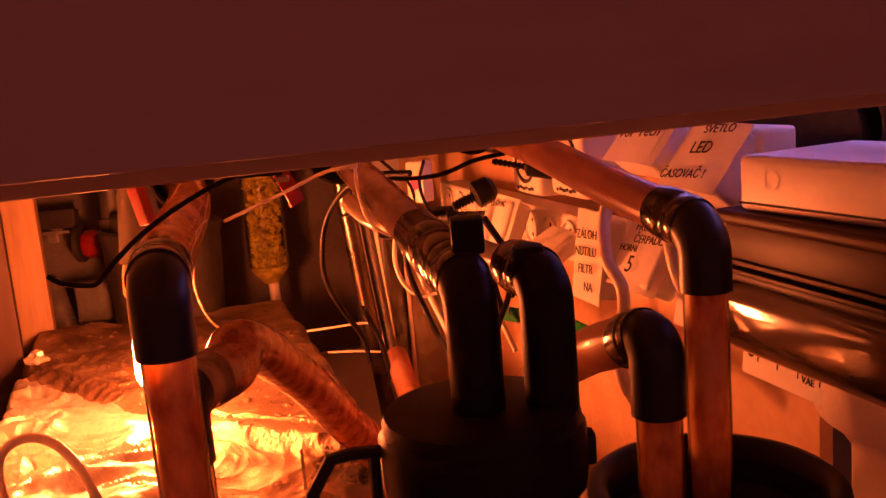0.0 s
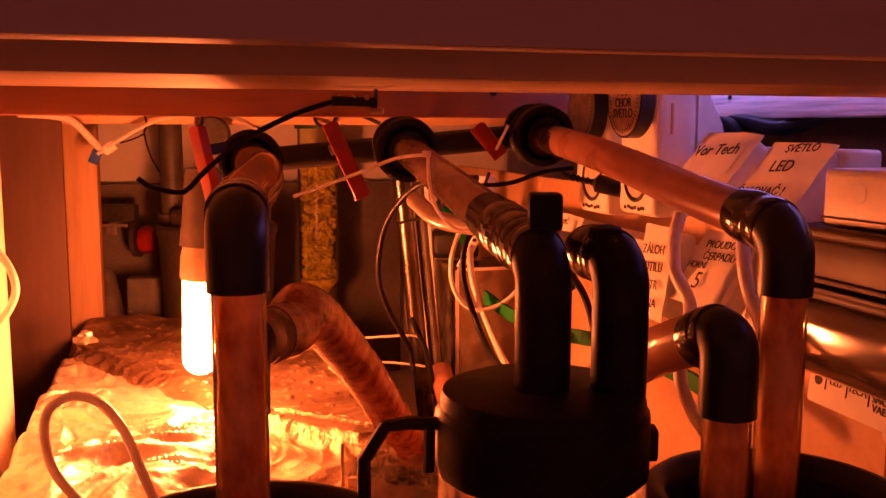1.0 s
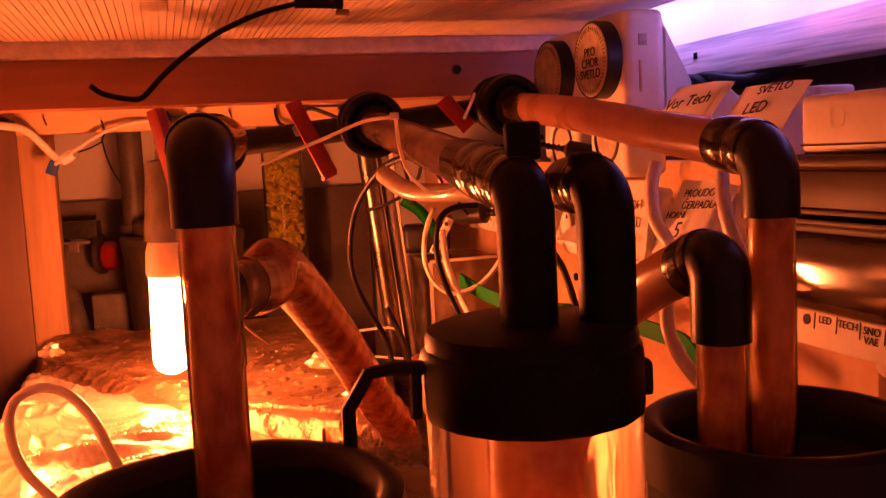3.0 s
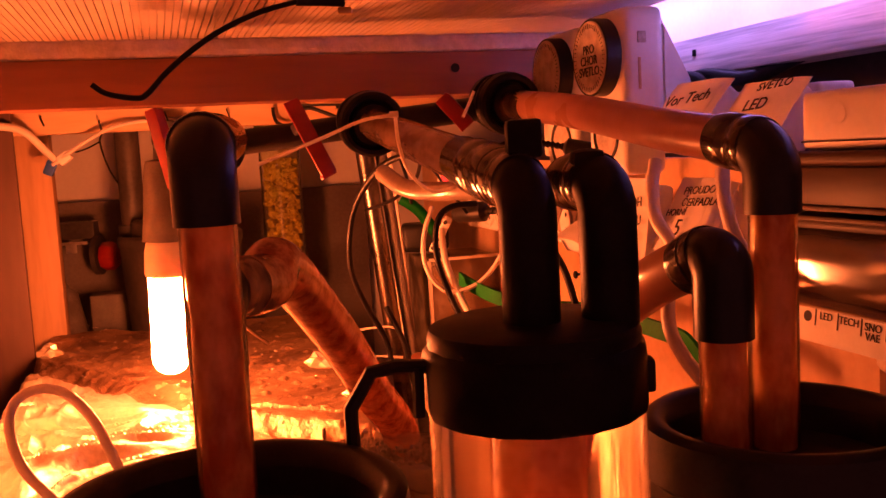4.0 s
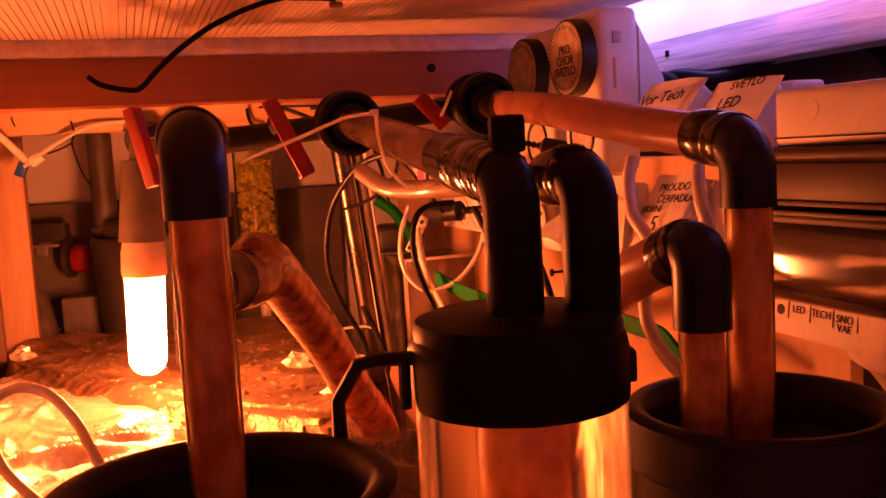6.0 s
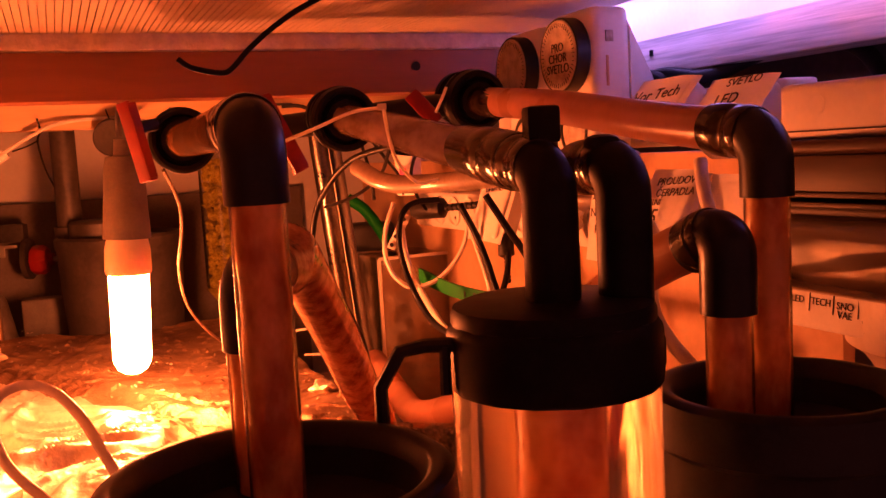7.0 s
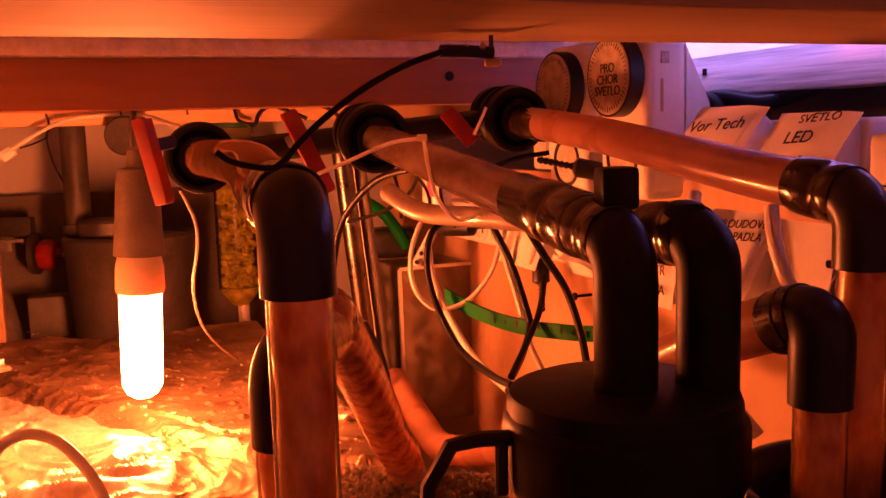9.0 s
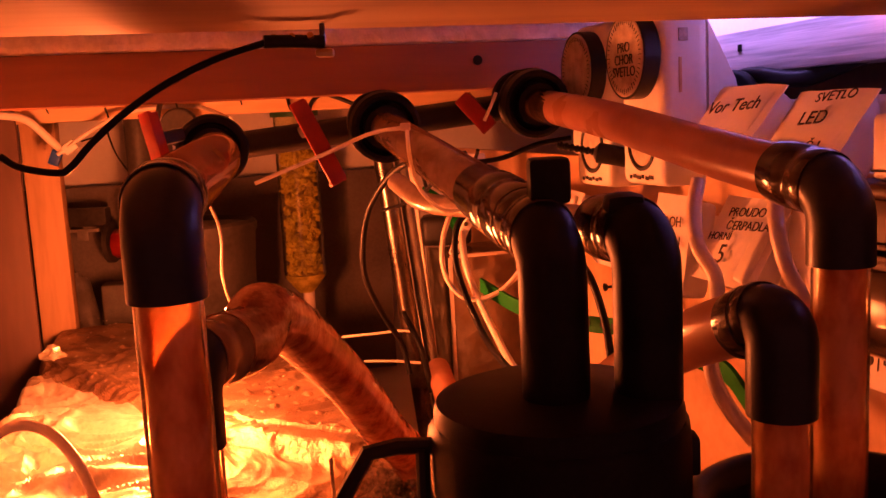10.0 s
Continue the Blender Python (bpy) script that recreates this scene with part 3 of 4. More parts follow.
foil = thing("foil_cover", "crumpled aluminium foil cover under the bulb, browned at the back", "foil")
NX, NY = 210, 350
sheets = {"foil": bmesh.new(), "foil_dull": bmesh.new(), "foil_speckled": bmesh.new()}
grids = {"foil": {}, "foil_dull": {}, "foil_speckled": {}}
for j in range(NY):
    for i in range(NX):
        um, vm = foil_plan(i + 0.5, j + 0.5)
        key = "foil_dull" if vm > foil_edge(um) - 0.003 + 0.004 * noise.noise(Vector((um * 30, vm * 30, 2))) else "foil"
        # right of the bulb, its falloff is put into a darker speckled colour
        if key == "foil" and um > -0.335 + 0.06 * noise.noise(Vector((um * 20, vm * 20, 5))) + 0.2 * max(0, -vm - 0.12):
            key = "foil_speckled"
        g, face = grids[key], []
        for ii, jj in ((i, j), (i + 1, j), (i + 1, j + 1), (i, j + 1)):
            if (ii, jj) not in g:
                a, b = ii / NX, jj / NY
                u, v = foil_plan(ii, jj)
                z = foil_height(u, v) - 0.14 * max(0, (a - 0.93) / 0.07) ** 2 - 0.2 * max(0, (b - 0.97) / 0.03) ** 2
                u, v = u + 0.0009 * noise.noise(Vector((ii * 3.37, jj * 2.71, 0.5))), v + 0.0012 * noise.noise(Vector((ii * 2.93, jj * 3.19, 8.5)))
                u2 = u + 0.012 * noise.noise(Vector((v * 14, 3, 1))) * (1 if a < 0.1 or a > 0.9 else 0)
                g[(ii, jj)] = sheets[key].verts.new(st(u2, v, z))
            face.append(g[(ii, jj)])
        sheets[key].faces.new(face)
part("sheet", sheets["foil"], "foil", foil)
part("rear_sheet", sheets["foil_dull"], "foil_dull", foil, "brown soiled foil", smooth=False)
part("side_sheet", sheets["foil_speckled"], "foil_speckled", foil, "dull speckled foil, darkened where the bulb light falls off", smooth=False)
rng = random.Random(3)
for u, v, z, sc in ((-0.520, 0.305, 0.252, 0.030), (-0.17, 0.10, 0.238, 0.035), (-0.15, -0.02, 0.222, 0.030)):
    bm = bmesh.new()
    bmesh.ops.create_icosphere(bm, subdivisions=2, radius=sc)
    for w in bm.verts:
        k = 0.55 + 0.6 * noise.noise(w.co * 70 + Vector((u * 50, v * 50, 0)))
        w.co = Vector((w.co.x * k, w.co.y * k * 0.7, w.co.z * k * 0.55))
    bmesh.ops.translate(bm, vec=st(u, v, z), verts=bm.verts)
    part("fold", bm, "foil", foil, smooth=False)
rng = random.Random(21)
bm = bmesh.new()
for i in range(170):
    u = rng.uniform(-0.53, -0.14)
    v = foil_edge(u) + 0.02 + 0.42 * rng.random() ** 1.4
    c = st(u, v, foil_height(u, v) + 0.0008)
    k = rng.uniform(0.0008, 0.0026)
    corners = [bm.verts.new(c + Vector((rng.uniform(-1, 1), rng.uniform(-1, 1), rng.uniform(-0.2, 0.9))) * k * 1.4) for n in range(4)]
    for f in ((0, 1, 2), (0, 2, 3), (0, 3, 1), (1, 3, 2)):
        bm.faces.new([corners[n] for n in f])
ob = part("flakes", bm, "foil", foil, "bright torn flakes of foil", smooth=False)
ob["kind"] = "stuff"
slab("shelf", -0.52, -0.12, -0.44, 0.60, -0.02, 0.06, "melamine", "low board under the foil", "board")



def box_thing(name, size, m, mat, label, category, bevel=0.004, group=""):
    ob = part(name, rbox(*size, bevel, seg=3), mat)
    ob.matrix_world = m
    return tagged(ob, label, category, group)


# ---- cables and ties ----
def cable(name, points, r, mat, label, category="cable", group="", seg=8):
    ob = part(name, tube(points, r, seg, 7), mat)
    return tagged(ob, label, category, group)


def ribbon(points, width, thick):
    """A flat upright band along points."""
    line = smooth_line(points, 6)
    bm = bmesh.new()
    rows = []
    for i, p in enumerate(line):
        d = line[min(i + 1, len(line) - 1)] - line[max(i - 1, 0)]
        side = Vector((d.y, -d.x, 0)).normalized() * thick / 2
        up = Vector((0, 0, width / 2))
        rows.append([bm.verts.new(p + q) for q in (side + up, side - up, -side - up, -side + up)])
    for a, b in zip(rows, rows[1:]):
        for k in range(4):
            bm.faces.new((a[k], a[(k + 1) % 4], b[(k + 1) % 4], b[k]))
    bm.faces.new(rows[0][::-1])
    bm.faces.new(rows[-1])
    bmesh.ops.recalc_face_normals(bm, faces=bm.faces)
    return bm


cable("cable", [(0.006, 0.970, 0.502), (-0.030, 1.000, 0.500), (-0.068, 1.050, 0.486), (-0.102, 1.100, 0.446), (-0.116, 1.120, 0.398), (-0.118, 1.150, 0.352), (-0.105, 1.200, 0.299), (-0.089, 1.250, 0.250), (-0.081, 1.250, 0.210)], 0.0037, "rubber", "black cable looping beside the steel tube", seg=10)
cable("cable", [(-0.085, 1.240, 0.295), (-0.074, 1.240, 0.271), (-0.062, 1.240, 0.239), (-0.053, 1.240, 0.187)], 0.004, "rubber", "short black cable tied to the steel tube", seg=10)
cable("cable", [(0.041, 1.120, 0.435), (0.013, 1.110, 0.434), (-0.004, 1.100, 0.424), (-0.011, 1.100, 0.399), (-0.009, 1.100, 0.366), (0.006, 1.100, 0.319), (0.022, 1.050, 0.294), (0.039, 0.950, 0.294), (0.051, 0.900, 0.297)], 0.0038, "rubber", "black mains cable hanging from a plug", seg=10)
cable("cable", [(-0.004, 1.180, 0.402), (-0.000, 1.170, 0.361), (0.014, 1.150, 0.322), (0.034, 1.100, 0.284), (0.046, 1.000, 0.280), (0.056, 0.950, 0.278)], 0.0042, "white_hose", "white mains cable beside a black one", seg=10)
cable("cable", [(-0.013, 1.150, 0.433), (-0.025, 1.150, 0.400), (-0.027, 1.150, 0.366), (-0.016, 1.150, 0.338), (0.007, 1.150, 0.324), (0.042, 1.150, 0.335), (0.070, 1.150, 0.368), (0.083, 1.150, 0.409)], 0.003, "white_hose", "thin pale cable hanging in a loop")
cable("cable", [(0.065, 1.100, 0.428), (0.083, 1.080, 0.385), (0.094, 1.060, 0.342), (0.097, 1.050, 0.319), (0.085, 1.030, 0.295), (0.067, 1.000, 0.277)], 0.0042, "rubber", "black mains cable below the power strip", seg=10)
cable("cable", [(0.075, 1.100, 0.402), (0.092, 1.100, 0.342), (0.100, 1.080, 0.299), (0.112, 1.060, 0.267)], 0.0034, "white_hose", "pale cable below the power strip")
cable("cable", [(0.111, 1.060, 0.396), (0.113, 1.050, 0.369), (0.106, 1.040, 0.339), (0.090, 1.020, 0.313), (0.064, 0.980, 0.284)], 0.0036, "rubber", "black cable with a ribbed plug end", seg=10)
cable("cable", [(0.082, 1.000, 0.443), (0.105, 1.000, 0.404), (0.126, 1.000, 0.370), (0.136, 0.980, 0.331), (0.138, 0.960, 0.300)], 0.0042, "rubber", "black cable crossing the sockets", seg=10)
cable("cable", [(-0.022, 1.000, 0.497), (0.003, 1.000, 0.493), (0.040, 1.000, 0.495), (0.077, 1.000, 0.507), (0.111, 1.000, 0.512)], 0.0026, "rubber", "thin black cable behind the valves")
cable("cable", [(0.176, 0.760, 0.483), (0.170, 0.750, 0.463), (0.169, 0.735, 0.438), (0.177, 0.720, 0.418), (0.175, 0.710, 0.397), (0.168, 0.700, 0.377), (0.167, 0.690, 0.356), (0.175, 0.680, 0.336), (0.189, 0.670, 0.316)], 0.0055, "white_hose", "white cable bending down from the upper plugs", seg=12)
cable("cable", [(0.215, 0.710, 0.475), (0.213, 0.700, 0.453), (0.216, 0.690, 0.428), (0.223, 0.680, 0.407), (0.224, 0.670, 0.382)], 0.0055, "white_hose", "white cable hanging from the upper plugs", seg=12)
cable("cable", [(-0.2469, 0.658, 0.2005), (-0.3031, 0.6847, 0.2445), (-0.3382, 0.7014, 0.272), (-0.354, 0.7181, 0.2996), (-0.3515, 0.7264, 0.3196), (-0.334, 0.7348, 0.3272), (-0.3115, 0.7348, 0.3205), (-0.2897, 0.7264, 0.3004), (-0.2722, 0.7097, 0.2787), (-0.2614, 0.7014, 0.2629), (-0.2398, 0.6848, 0.2313)], 0.0042, "white_hose", "pale cable loop standing before the foil", seg=12)
cable("cable", [(-0.546, 1.000, 0.425), (-0.525, 1.000, 0.399), (-0.518, 1.000, 0.370), (-0.532, 1.000, 0.341), (-0.553, 1.000, 0.321)], 0.0045, "white_hose", "pale cable bent beside the side panel", seg=10)
cable("cable", [(-0.253, 0.950, 0.490), (-0.250, 1.000, 0.456), (-0.258, 1.050, 0.422), (-0.274, 1.100, 0.372), (-0.277, 1.150, 0.323), (-0.267, 1.200, 0.284), (-0.251, 1.250, 0.252)], 0.0020, "cord", "thin cord hanging from the manifold")
cable("cable", [(-0.622, 1.490, 0.513), (-0.562, 1.490, 0.549), (-0.517, 1.510, 0.571), (-0.458, 1.540, 0.578), (-0.407, 1.540, 0.574), (-0.328, 1.400, 0.552)], 0.0032, "white_hose", "thin white cord stapled under the rear beam")
cable("cable", [(-0.589, 1.700, 0.468), (-0.583, 1.700, 0.433), (-0.589, 1.700, 0.345), (-0.592, 1.700, 0.256), (-0.576, 1.680, 0.229)], 0.0030, "cord", "pale sensor cord hanging from a joint")
wire = thing("wire", "thin twisted wires hanging from the rear beam", "wire")
part("strand", tube([(-0.545, 1.500, 0.580), (-0.545, 1.510, 0.561), (-0.557, 1.530, 0.545), (-0.572, 1.600, 0.504), (-0.589, 1.700, 0.468)], 0.0016, 6), "rubber", wire)
part("strand", tube([(-0.546, 1.500, 0.546), (-0.566, 1.500, 0.537), (-0.587, 1.500, 0.531)], 0.0014, 6), "rubber", wire)
part("joint", rbox(0.010, 0.008, 0.022, 0.002, (-0.589, 1.698, 0.466)), "white", wire)
sensor = cable("sensor", [(-0.549, 1.600, 0.319), (-0.544, 1.600, 0.291), (-0.541, 1.600, 0.253)], 0.003, "steel", "small metal sensor probe behind the foil", "sensor")

feed = thing("lamp_feed", "white cable ending in a white connector with a blue lever", "cable")
part("sheath", tube([(-0.697, 1.380, 0.577), (-0.661, 1.420, 0.574), (-0.643, 1.450, 0.565), (-0.625, 1.480, 0.534), (-0.617, 1.500, 0.517)], 0.0062, 12), "white_hose", feed)
M["blue"] = material("blue_plastic", (0.02, 0.07, 0.34), (0.03, 0.10, 0.44), 0.4, bump=0.03)
part("connector", rbox(0.022, 0.016, 0.016, 0.003, (0, 0, 0), m=pose(-0.603, 1.495, 0.523, 0, -35, 10)), "white", feed)
part("lever", rbox(0.016, 0.012, 0.024, 0.003, (0, 0, 0), m=pose(-0.628, 1.495, 0.508, 0, 25, 10)), "blue", feed, "dark blue lever")

# the terminal strip under the front beam
terminal = thing("terminal_strip", "black wire with a small brass terminal under the front beam", "wire")
part("strand", tube([(-0.054, 0.387, 0.5645), (-0.068, 0.375, 0.5590), (-0.082, 0.366, 0.5515), (-0.094, 0.361, 0.5430), (-0.103, 0.358, 0.5350), (-0.1095, 0.356, 0.5280), (-0.114, 0.356, 0.5268), (-0.124, 0.3545, 0.5290), (-0.129, 0.3535, 0.5325)], 0.0011, 10), "rubber", terminal)
part("sleeve", tube([(-0.055, 0.3865, 0.5645), (-0.045, 0.390, 0.5645), (-0.036, 0.392, 0.564)], 0.0022, 10, spline=False), "black_matt", terminal)
M["brass"] = material("dull_brass", (0.42, 0.27, 0.10), (0.60, 0.42, 0.18), 0.35, metal=1.0, bump=0.1)
for i in range(3):
    part("screw", lathe([(0, 0), (0.0011, 0), (0.0011, 0.002), (0, 0.002)], 10, pose(-0.052 + i * 0.006, 0.3902, 0.5655, 70)), "brass", terminal)
part("clamp", rbox(0.0060, 0.004, 0.0028, 0.001, (-0.0360, 0.392, 0.5604)), "brass", terminal)
part("nail", tube([(-0.0365, 0.392, 0.563), (-0.0365, 0.392, 0.574)], 0.0009, 8, spline=False), "steel", terminal)

tie = thing("cable_tie", "long pale cable tie round the clear hose", "cable tie", "cable ties")
part("tail", tube([(-0.037, 0.765, 0.532), (-0.061, 0.760, 0.529), (-0.092, 0.750, 0.517), (-0.119, 0.742, 0.507), (-0.144, 0.737, 0.498)], 0.0015, 6), "tie", tie)
part("band", tube([(-0.035, 0.765, 0.533), (-0.033, 0.750, 0.511), (-0.028, 0.750, 0.490), (-0.018, 0.760, 0.475), (-0.006, 0.780, 0.467), (0.011, 0.800, 0.469)], 0.0015, 6), "tie", tie)
part("lock", rbox(0.0075, 0.005, 0.0055, 0.001, (-0.036, 0.764, 0.5325)), "tie", tie)
for pts, label in (([(0.037, 0.930, 0.558), (0.033, 0.930, 0.549), (0.025, 0.930, 0.533)], "short pale cable tie end on the valve"), ([(-0.174, 1.300, 0.251), (-0.139, 1.300, 0.253), (-0.092, 1.300, 0.256), (-0.074, 1.300, 0.252)], "white cable tie round the steel tube"), ([(-0.146, 1.300, 0.216), (-0.103, 1.300, 0.214), (-0.069, 1.300, 0.210)], "white cable tie lower on the steel tube")):
    tagged(part("cable_tie", tube(pts, 0.0017, 6), "tie"), label, "cable tie", "cable ties")
tie = thing("cable_tie", "black cable tie round the hose at the elbow", "cable tie", "cable ties")
c, d = Vector((0.1470, 0.545, 0.4265)), Vector((-0.36, 0.86, -0.36)).normalized()
m = along(c, c + d)
part("band", lathe([(0.0168, 0), (0.0184, 0), (0.0184, 0.004), (0.0168, 0.004)], 28, m), "black_matt", tie)
part("lock", rbox(0.006, 0.006, 0.006, 0.001, (0.144, 0.577, 0.414)), "black_matt", tie)
part("tail", tube([(0.144, 0.577, 0.414), (0.139, 0.575, 0.411), (0.134, 0.574, 0.407)], 0.0012, 6), "black_matt", tie)

# steel tube and pale profile
pole = thing("steel_tube", "slanting bright steel tube with cables tied to it", "tube")
p0, p1 = Vector((-0.108, 1.298, 0.53)), Vector((-0.062, 1.36, 0.02))
part("tube", tube([p0, p0.lerp(p1, 0.5), p1], 0.0125, 20, spline=False), "steel", pole)
part("tube", tube([p0 + Vector((0.022, 0.012, 0)), p1 + Vector((0.022, 0.012, 0))], 0.0085, 16, spline=False), "holder", pole, "grey rod beside the tube")
prof = thing("profile", "pale pinkish plastic profile behind the steel tube", "profile")
a, b = Vector((-0.088, 1.45, 0.54)), Vector((-0.052, 1.45, 0.02))
m = along(b, a)
part("strip", rbox(0.024, 0.02, (a - b).length, 0.002, (0, 0, (a - b).length / 2), m=m), "white_hose", prof)

# ---- behind: black bucket, pipe, reactor, valve ----
M["dusty"] = material("dusty_black", (0.026, 0.023, 0.021), (0.060, 0.052, 0.047), 0.5, scale=15, fine=120, bump=0.15)
bucket = thing("pump_bucket", "dusty black round container with a black upright pipe", "container")
part("body", lathe([(0, -0.02), (0.085, -0.02), (0.106, 0.36), (0.109, 0.365), (0.109, 0.378), (0.103, 0.383), (0.096, 0.375), (0.0, 0.372)], 48, pose(-0.475, 1.66, 0)), "dusty", bucket)
part("lid", lathe([(0, 0.372), (0.05, 0.374), (0.05, 0.405), (0.045, 0.41), (0, 0.41)], 32, pose(-0.500, 1.63, 0)), "dusty", bucket)
part("pipe", tube([(-0.557, 1.66, 0.37), (-0.557, 1.66, 0.48), (-0.557, 1.66, 0.66)], 0.021, 20, spline=False), "dusty", bucket)
part("flange", lathe([(0, 0), (0.027, 0), (0.027, 0.02), (0, 0.02)], 28, pose(-0.557, 1.66, 0.38)), "dusty", bucket)
disc = tagged(part("hanger", lathe([(0, 0), (0.028, 0), (0.030, 0.003), (0.030, 0.012), (0.027, 0.015), (0, 0.015)], 28, pose(-0.436, 1.52, 0.545, 90)), "dusty"), "round black hanger under the rear beam", "hanger")

reactor = thing("media_reactor", "clear tube filled with yellow-green filter media", "reactor")
rc = Vector((-0.322, 1.86, 0))
part("tube", lathe([(0.0395, 0.245), (0.0405, 0.245), (0.0405, 0.565), (0.0395, 0.565), (0.0395, 0.25)], 36, Matrix.Translation(rc)), "clear_tube", reactor, "clear acrylic tube")
part("cap", lathe([(0, 0.556), (0.046, 0.556), (0.046, 0.58), (0, 0.58)], 36, Matrix.Translation(rc)), "green_pcb", reactor)
part("cap", lathe([(0, 0.212), (0.014, 0.214), (0.026, 0.228), (0.037, 0.242), (0.0395, 0.25), (0, 0.25)], 36, Matrix.Translation(rc)), "media", reactor, "tapered end full of granules")
part("stem", tube([rc + Vector((0.006, 0, 0.0)), rc + Vector((0.004, 0, 0.23))], 0.011, 16, spline=False), "white_hose", reactor)
rng = random.Random(5)
bm = bmesh.new()
for i in range(520):
    a, rr = rng.uniform(0, 6.283), 0.0315 * math.sqrt(rng.uniform(0.25, 1))
    z = rng.uniform(0.252, 0.50)
    m = Matrix.Translation(rc + Vector((rr * math.cos(a), rr * math.sin(a), z))) @ Euler((rng.uniform(0, 6), rng.uniform(0, 6), rng.uniform(0, 6))).to_matrix().to_4x4() @ Matrix.Diagonal((rng.uniform(0.5, 1), rng.uniform(0.4, 0.7), rng.uniform(0.8, 1.6), 1))
    bmesh.ops.create_icosphere(bm, subdivisions=1, radius=0.0088, matrix=m)
ob = part("media", bm, "media", reactor, "loose yellow-green granules", smooth=False)
ob["kind"] = "stuff"

slab("cabinet_dark", -1.25, 0.10, 1.02, 1.05, -0.02, 0.435, "dark_panel", "dark low cabinet before the white wall", "cabinet")
valve = thing("tap", "red plastic tap with a metal stem", "tap")
bm = lathe([(0, 0), (0.026, 0), (0.029, 0.004), (0.029, 0.022), (0.024, 0.030), (0.012, 0.032), (0.012, 0.040), (0, 0.040)], 8, pose(-0.690, 1.85, 0.328, 0, 90, 0))
part("knob", bm, "red", valve, "red knob")
part("stem", tube([(-0.655, 1.85, 0.328), (-0.615, 1.85, 0.328)], 0.005, 12, spline=False), "silver", valve)
part("flange", lathe([(0, 0), (0.040, 0), (0.040, 0.01), (0, 0.01)], 24, pose(-0.705, 1.86, 0.330, 0, 90, 0)), "dusty", valve)
conn = thing("connector_block", "green block with a bright metal connector", "connector")
part("block", rbox(0.085, 0.03, 0.035, 0.003, (-0.745, 1.865, 0.382)), "dusty", conn)
part("plate", rbox(0.060, 0.004, 0.006, 0.001, (-0.745, 1.846, 0.357)), "silver", conn)
part("tab", rbox(0.022, 0.004, 0.020, 0.002, (-0.748, 1.843, 0.347)), "silver", conn)
tagged(part("spray_can", lathe([(0, 0), (0.021, 0), (0.021, 0.11), (0.017, 0.120), (0.008, 0.124), (0.008, 0.135), (0, 0.135)], 24, along((-0.735, 1.82, 0.150), (-0.785, 1.87, 0.29))), "silver"), "leaning silver metal can", "can")
box_thing("carton", (0.09, 0.05, 0.075), pose(-0.645, 1.78, 0.225, 0, 0, 12), "holder", "small grey box behind the foil", "box", 0.004)
slab("shelf_back", -0.95, -0.15, 0.67, 1.02, -0.02, 0.12, "dark_panel", "dark shelf behind the foil", "shelf")

# the small glass box and what lies by it
gb = thing("glass_box", "small dusty glass box with pale seams", "glass box")
M["dusty_glass"] = material("dusty_glass", (0.30, 0.25, 0.20), (0.48, 0.41, 0.34), 0.35, scale=20, fine=150, bump=0.15)
m0 = pose(0.02, 1.57, 0.2, 0, 0, 17)
part("pane", rbox(0.140, 0.004, 0.25, 0.001, (0, -0.07, 0), m=m0), "pane", gb)
part("pane", rbox(0.004, 0.140, 0.25, 0.001, (-0.07, 0.002, 0), m=m0), "pane", gb)
part("pane", rbox(0.140, 0.136, 0.004, 0.001, (0, 0.002, 0.124), m=m0), "pane", gb)
for sx in (-0.071, 0.071):
    part("seam", rbox(0.006, 0.006, 0.25, 0.001, (sx, -0.071, 0), m=m0), "white_hose", gb)
part("seam", rbox(0.142, 0.006, 0.005, 0.001, (0, -0.071, 0.126), m=m0), "white_hose", gb)
green = thing("hose_end", "green hose end lying on a black pump", "hose")
part("hose", tube([(-0.072, 1.600, 0.423), (-0.044, 1.600, 0.402), (-0.022, 1.600, 0.371), (-0.008, 1.600, 0.345)], 0.010, 14), "green", green)
part("pump", rbox(0.085, 0.06, 0.05, 0.012, (-0.035, 1.63, 0.352), 3), "black_matt", green)

tape = thing("green_band", "green printed flat hose along the side panel", "hose")
part("band", ribbon([(0.017, 1.180, 0.336), (0.052, 1.130, 0.321), (0.091, 1.080, 0.314), (0.132, 1.030, 0.316), (0.159, 1.000, 0.319)], 0.017, 0.004), "green", tape)
part("band", ribbon([(0.159, 1.0, 0.319)] + [(0.180, 0.920, 0.321), (0.199, 0.880, 0.318), (0.217, 0.840, 0.314), (0.223, 0.800, 0.301)], 0.017, 0.004), "green", tape)

# glass edge of the sump with gravel
sump = thing("sump_tank", "glass sump edge with dark gravel behind it", "tank")
m0 = pose(-0.015, 0.835, 0.0, 0, 0, -20)
part("pane", rbox(0.24, 0.008, 0.26, 0.001, (0, 0, 0.110), m=m0), "pane", sump, "clear glass pane")
bm = bmesh.new()
rng = random.Random(9)
for i in range(1100):
    x, y = rng.uniform(-0.115, 0.115), rng.uniform(0.006, 0.05)
    bmesh.ops.create_icosphere(bm, subdivisions=1, radius=rng.uniform(0.0016, 0.0038), matrix=m0 @ Matrix.Translation((x, y, 0.211 + rng.uniform(-0.008, 0.012))))
g = part("gravel", bm, "gravel", sump, smooth=False)
g["kind"] = "stuff"
part("fill", rbox(0.236, 0.05, 0.215, 0.002, (0, 0.031, 0.095), m=m0), "foam", sump, "pale sand below the gravel")

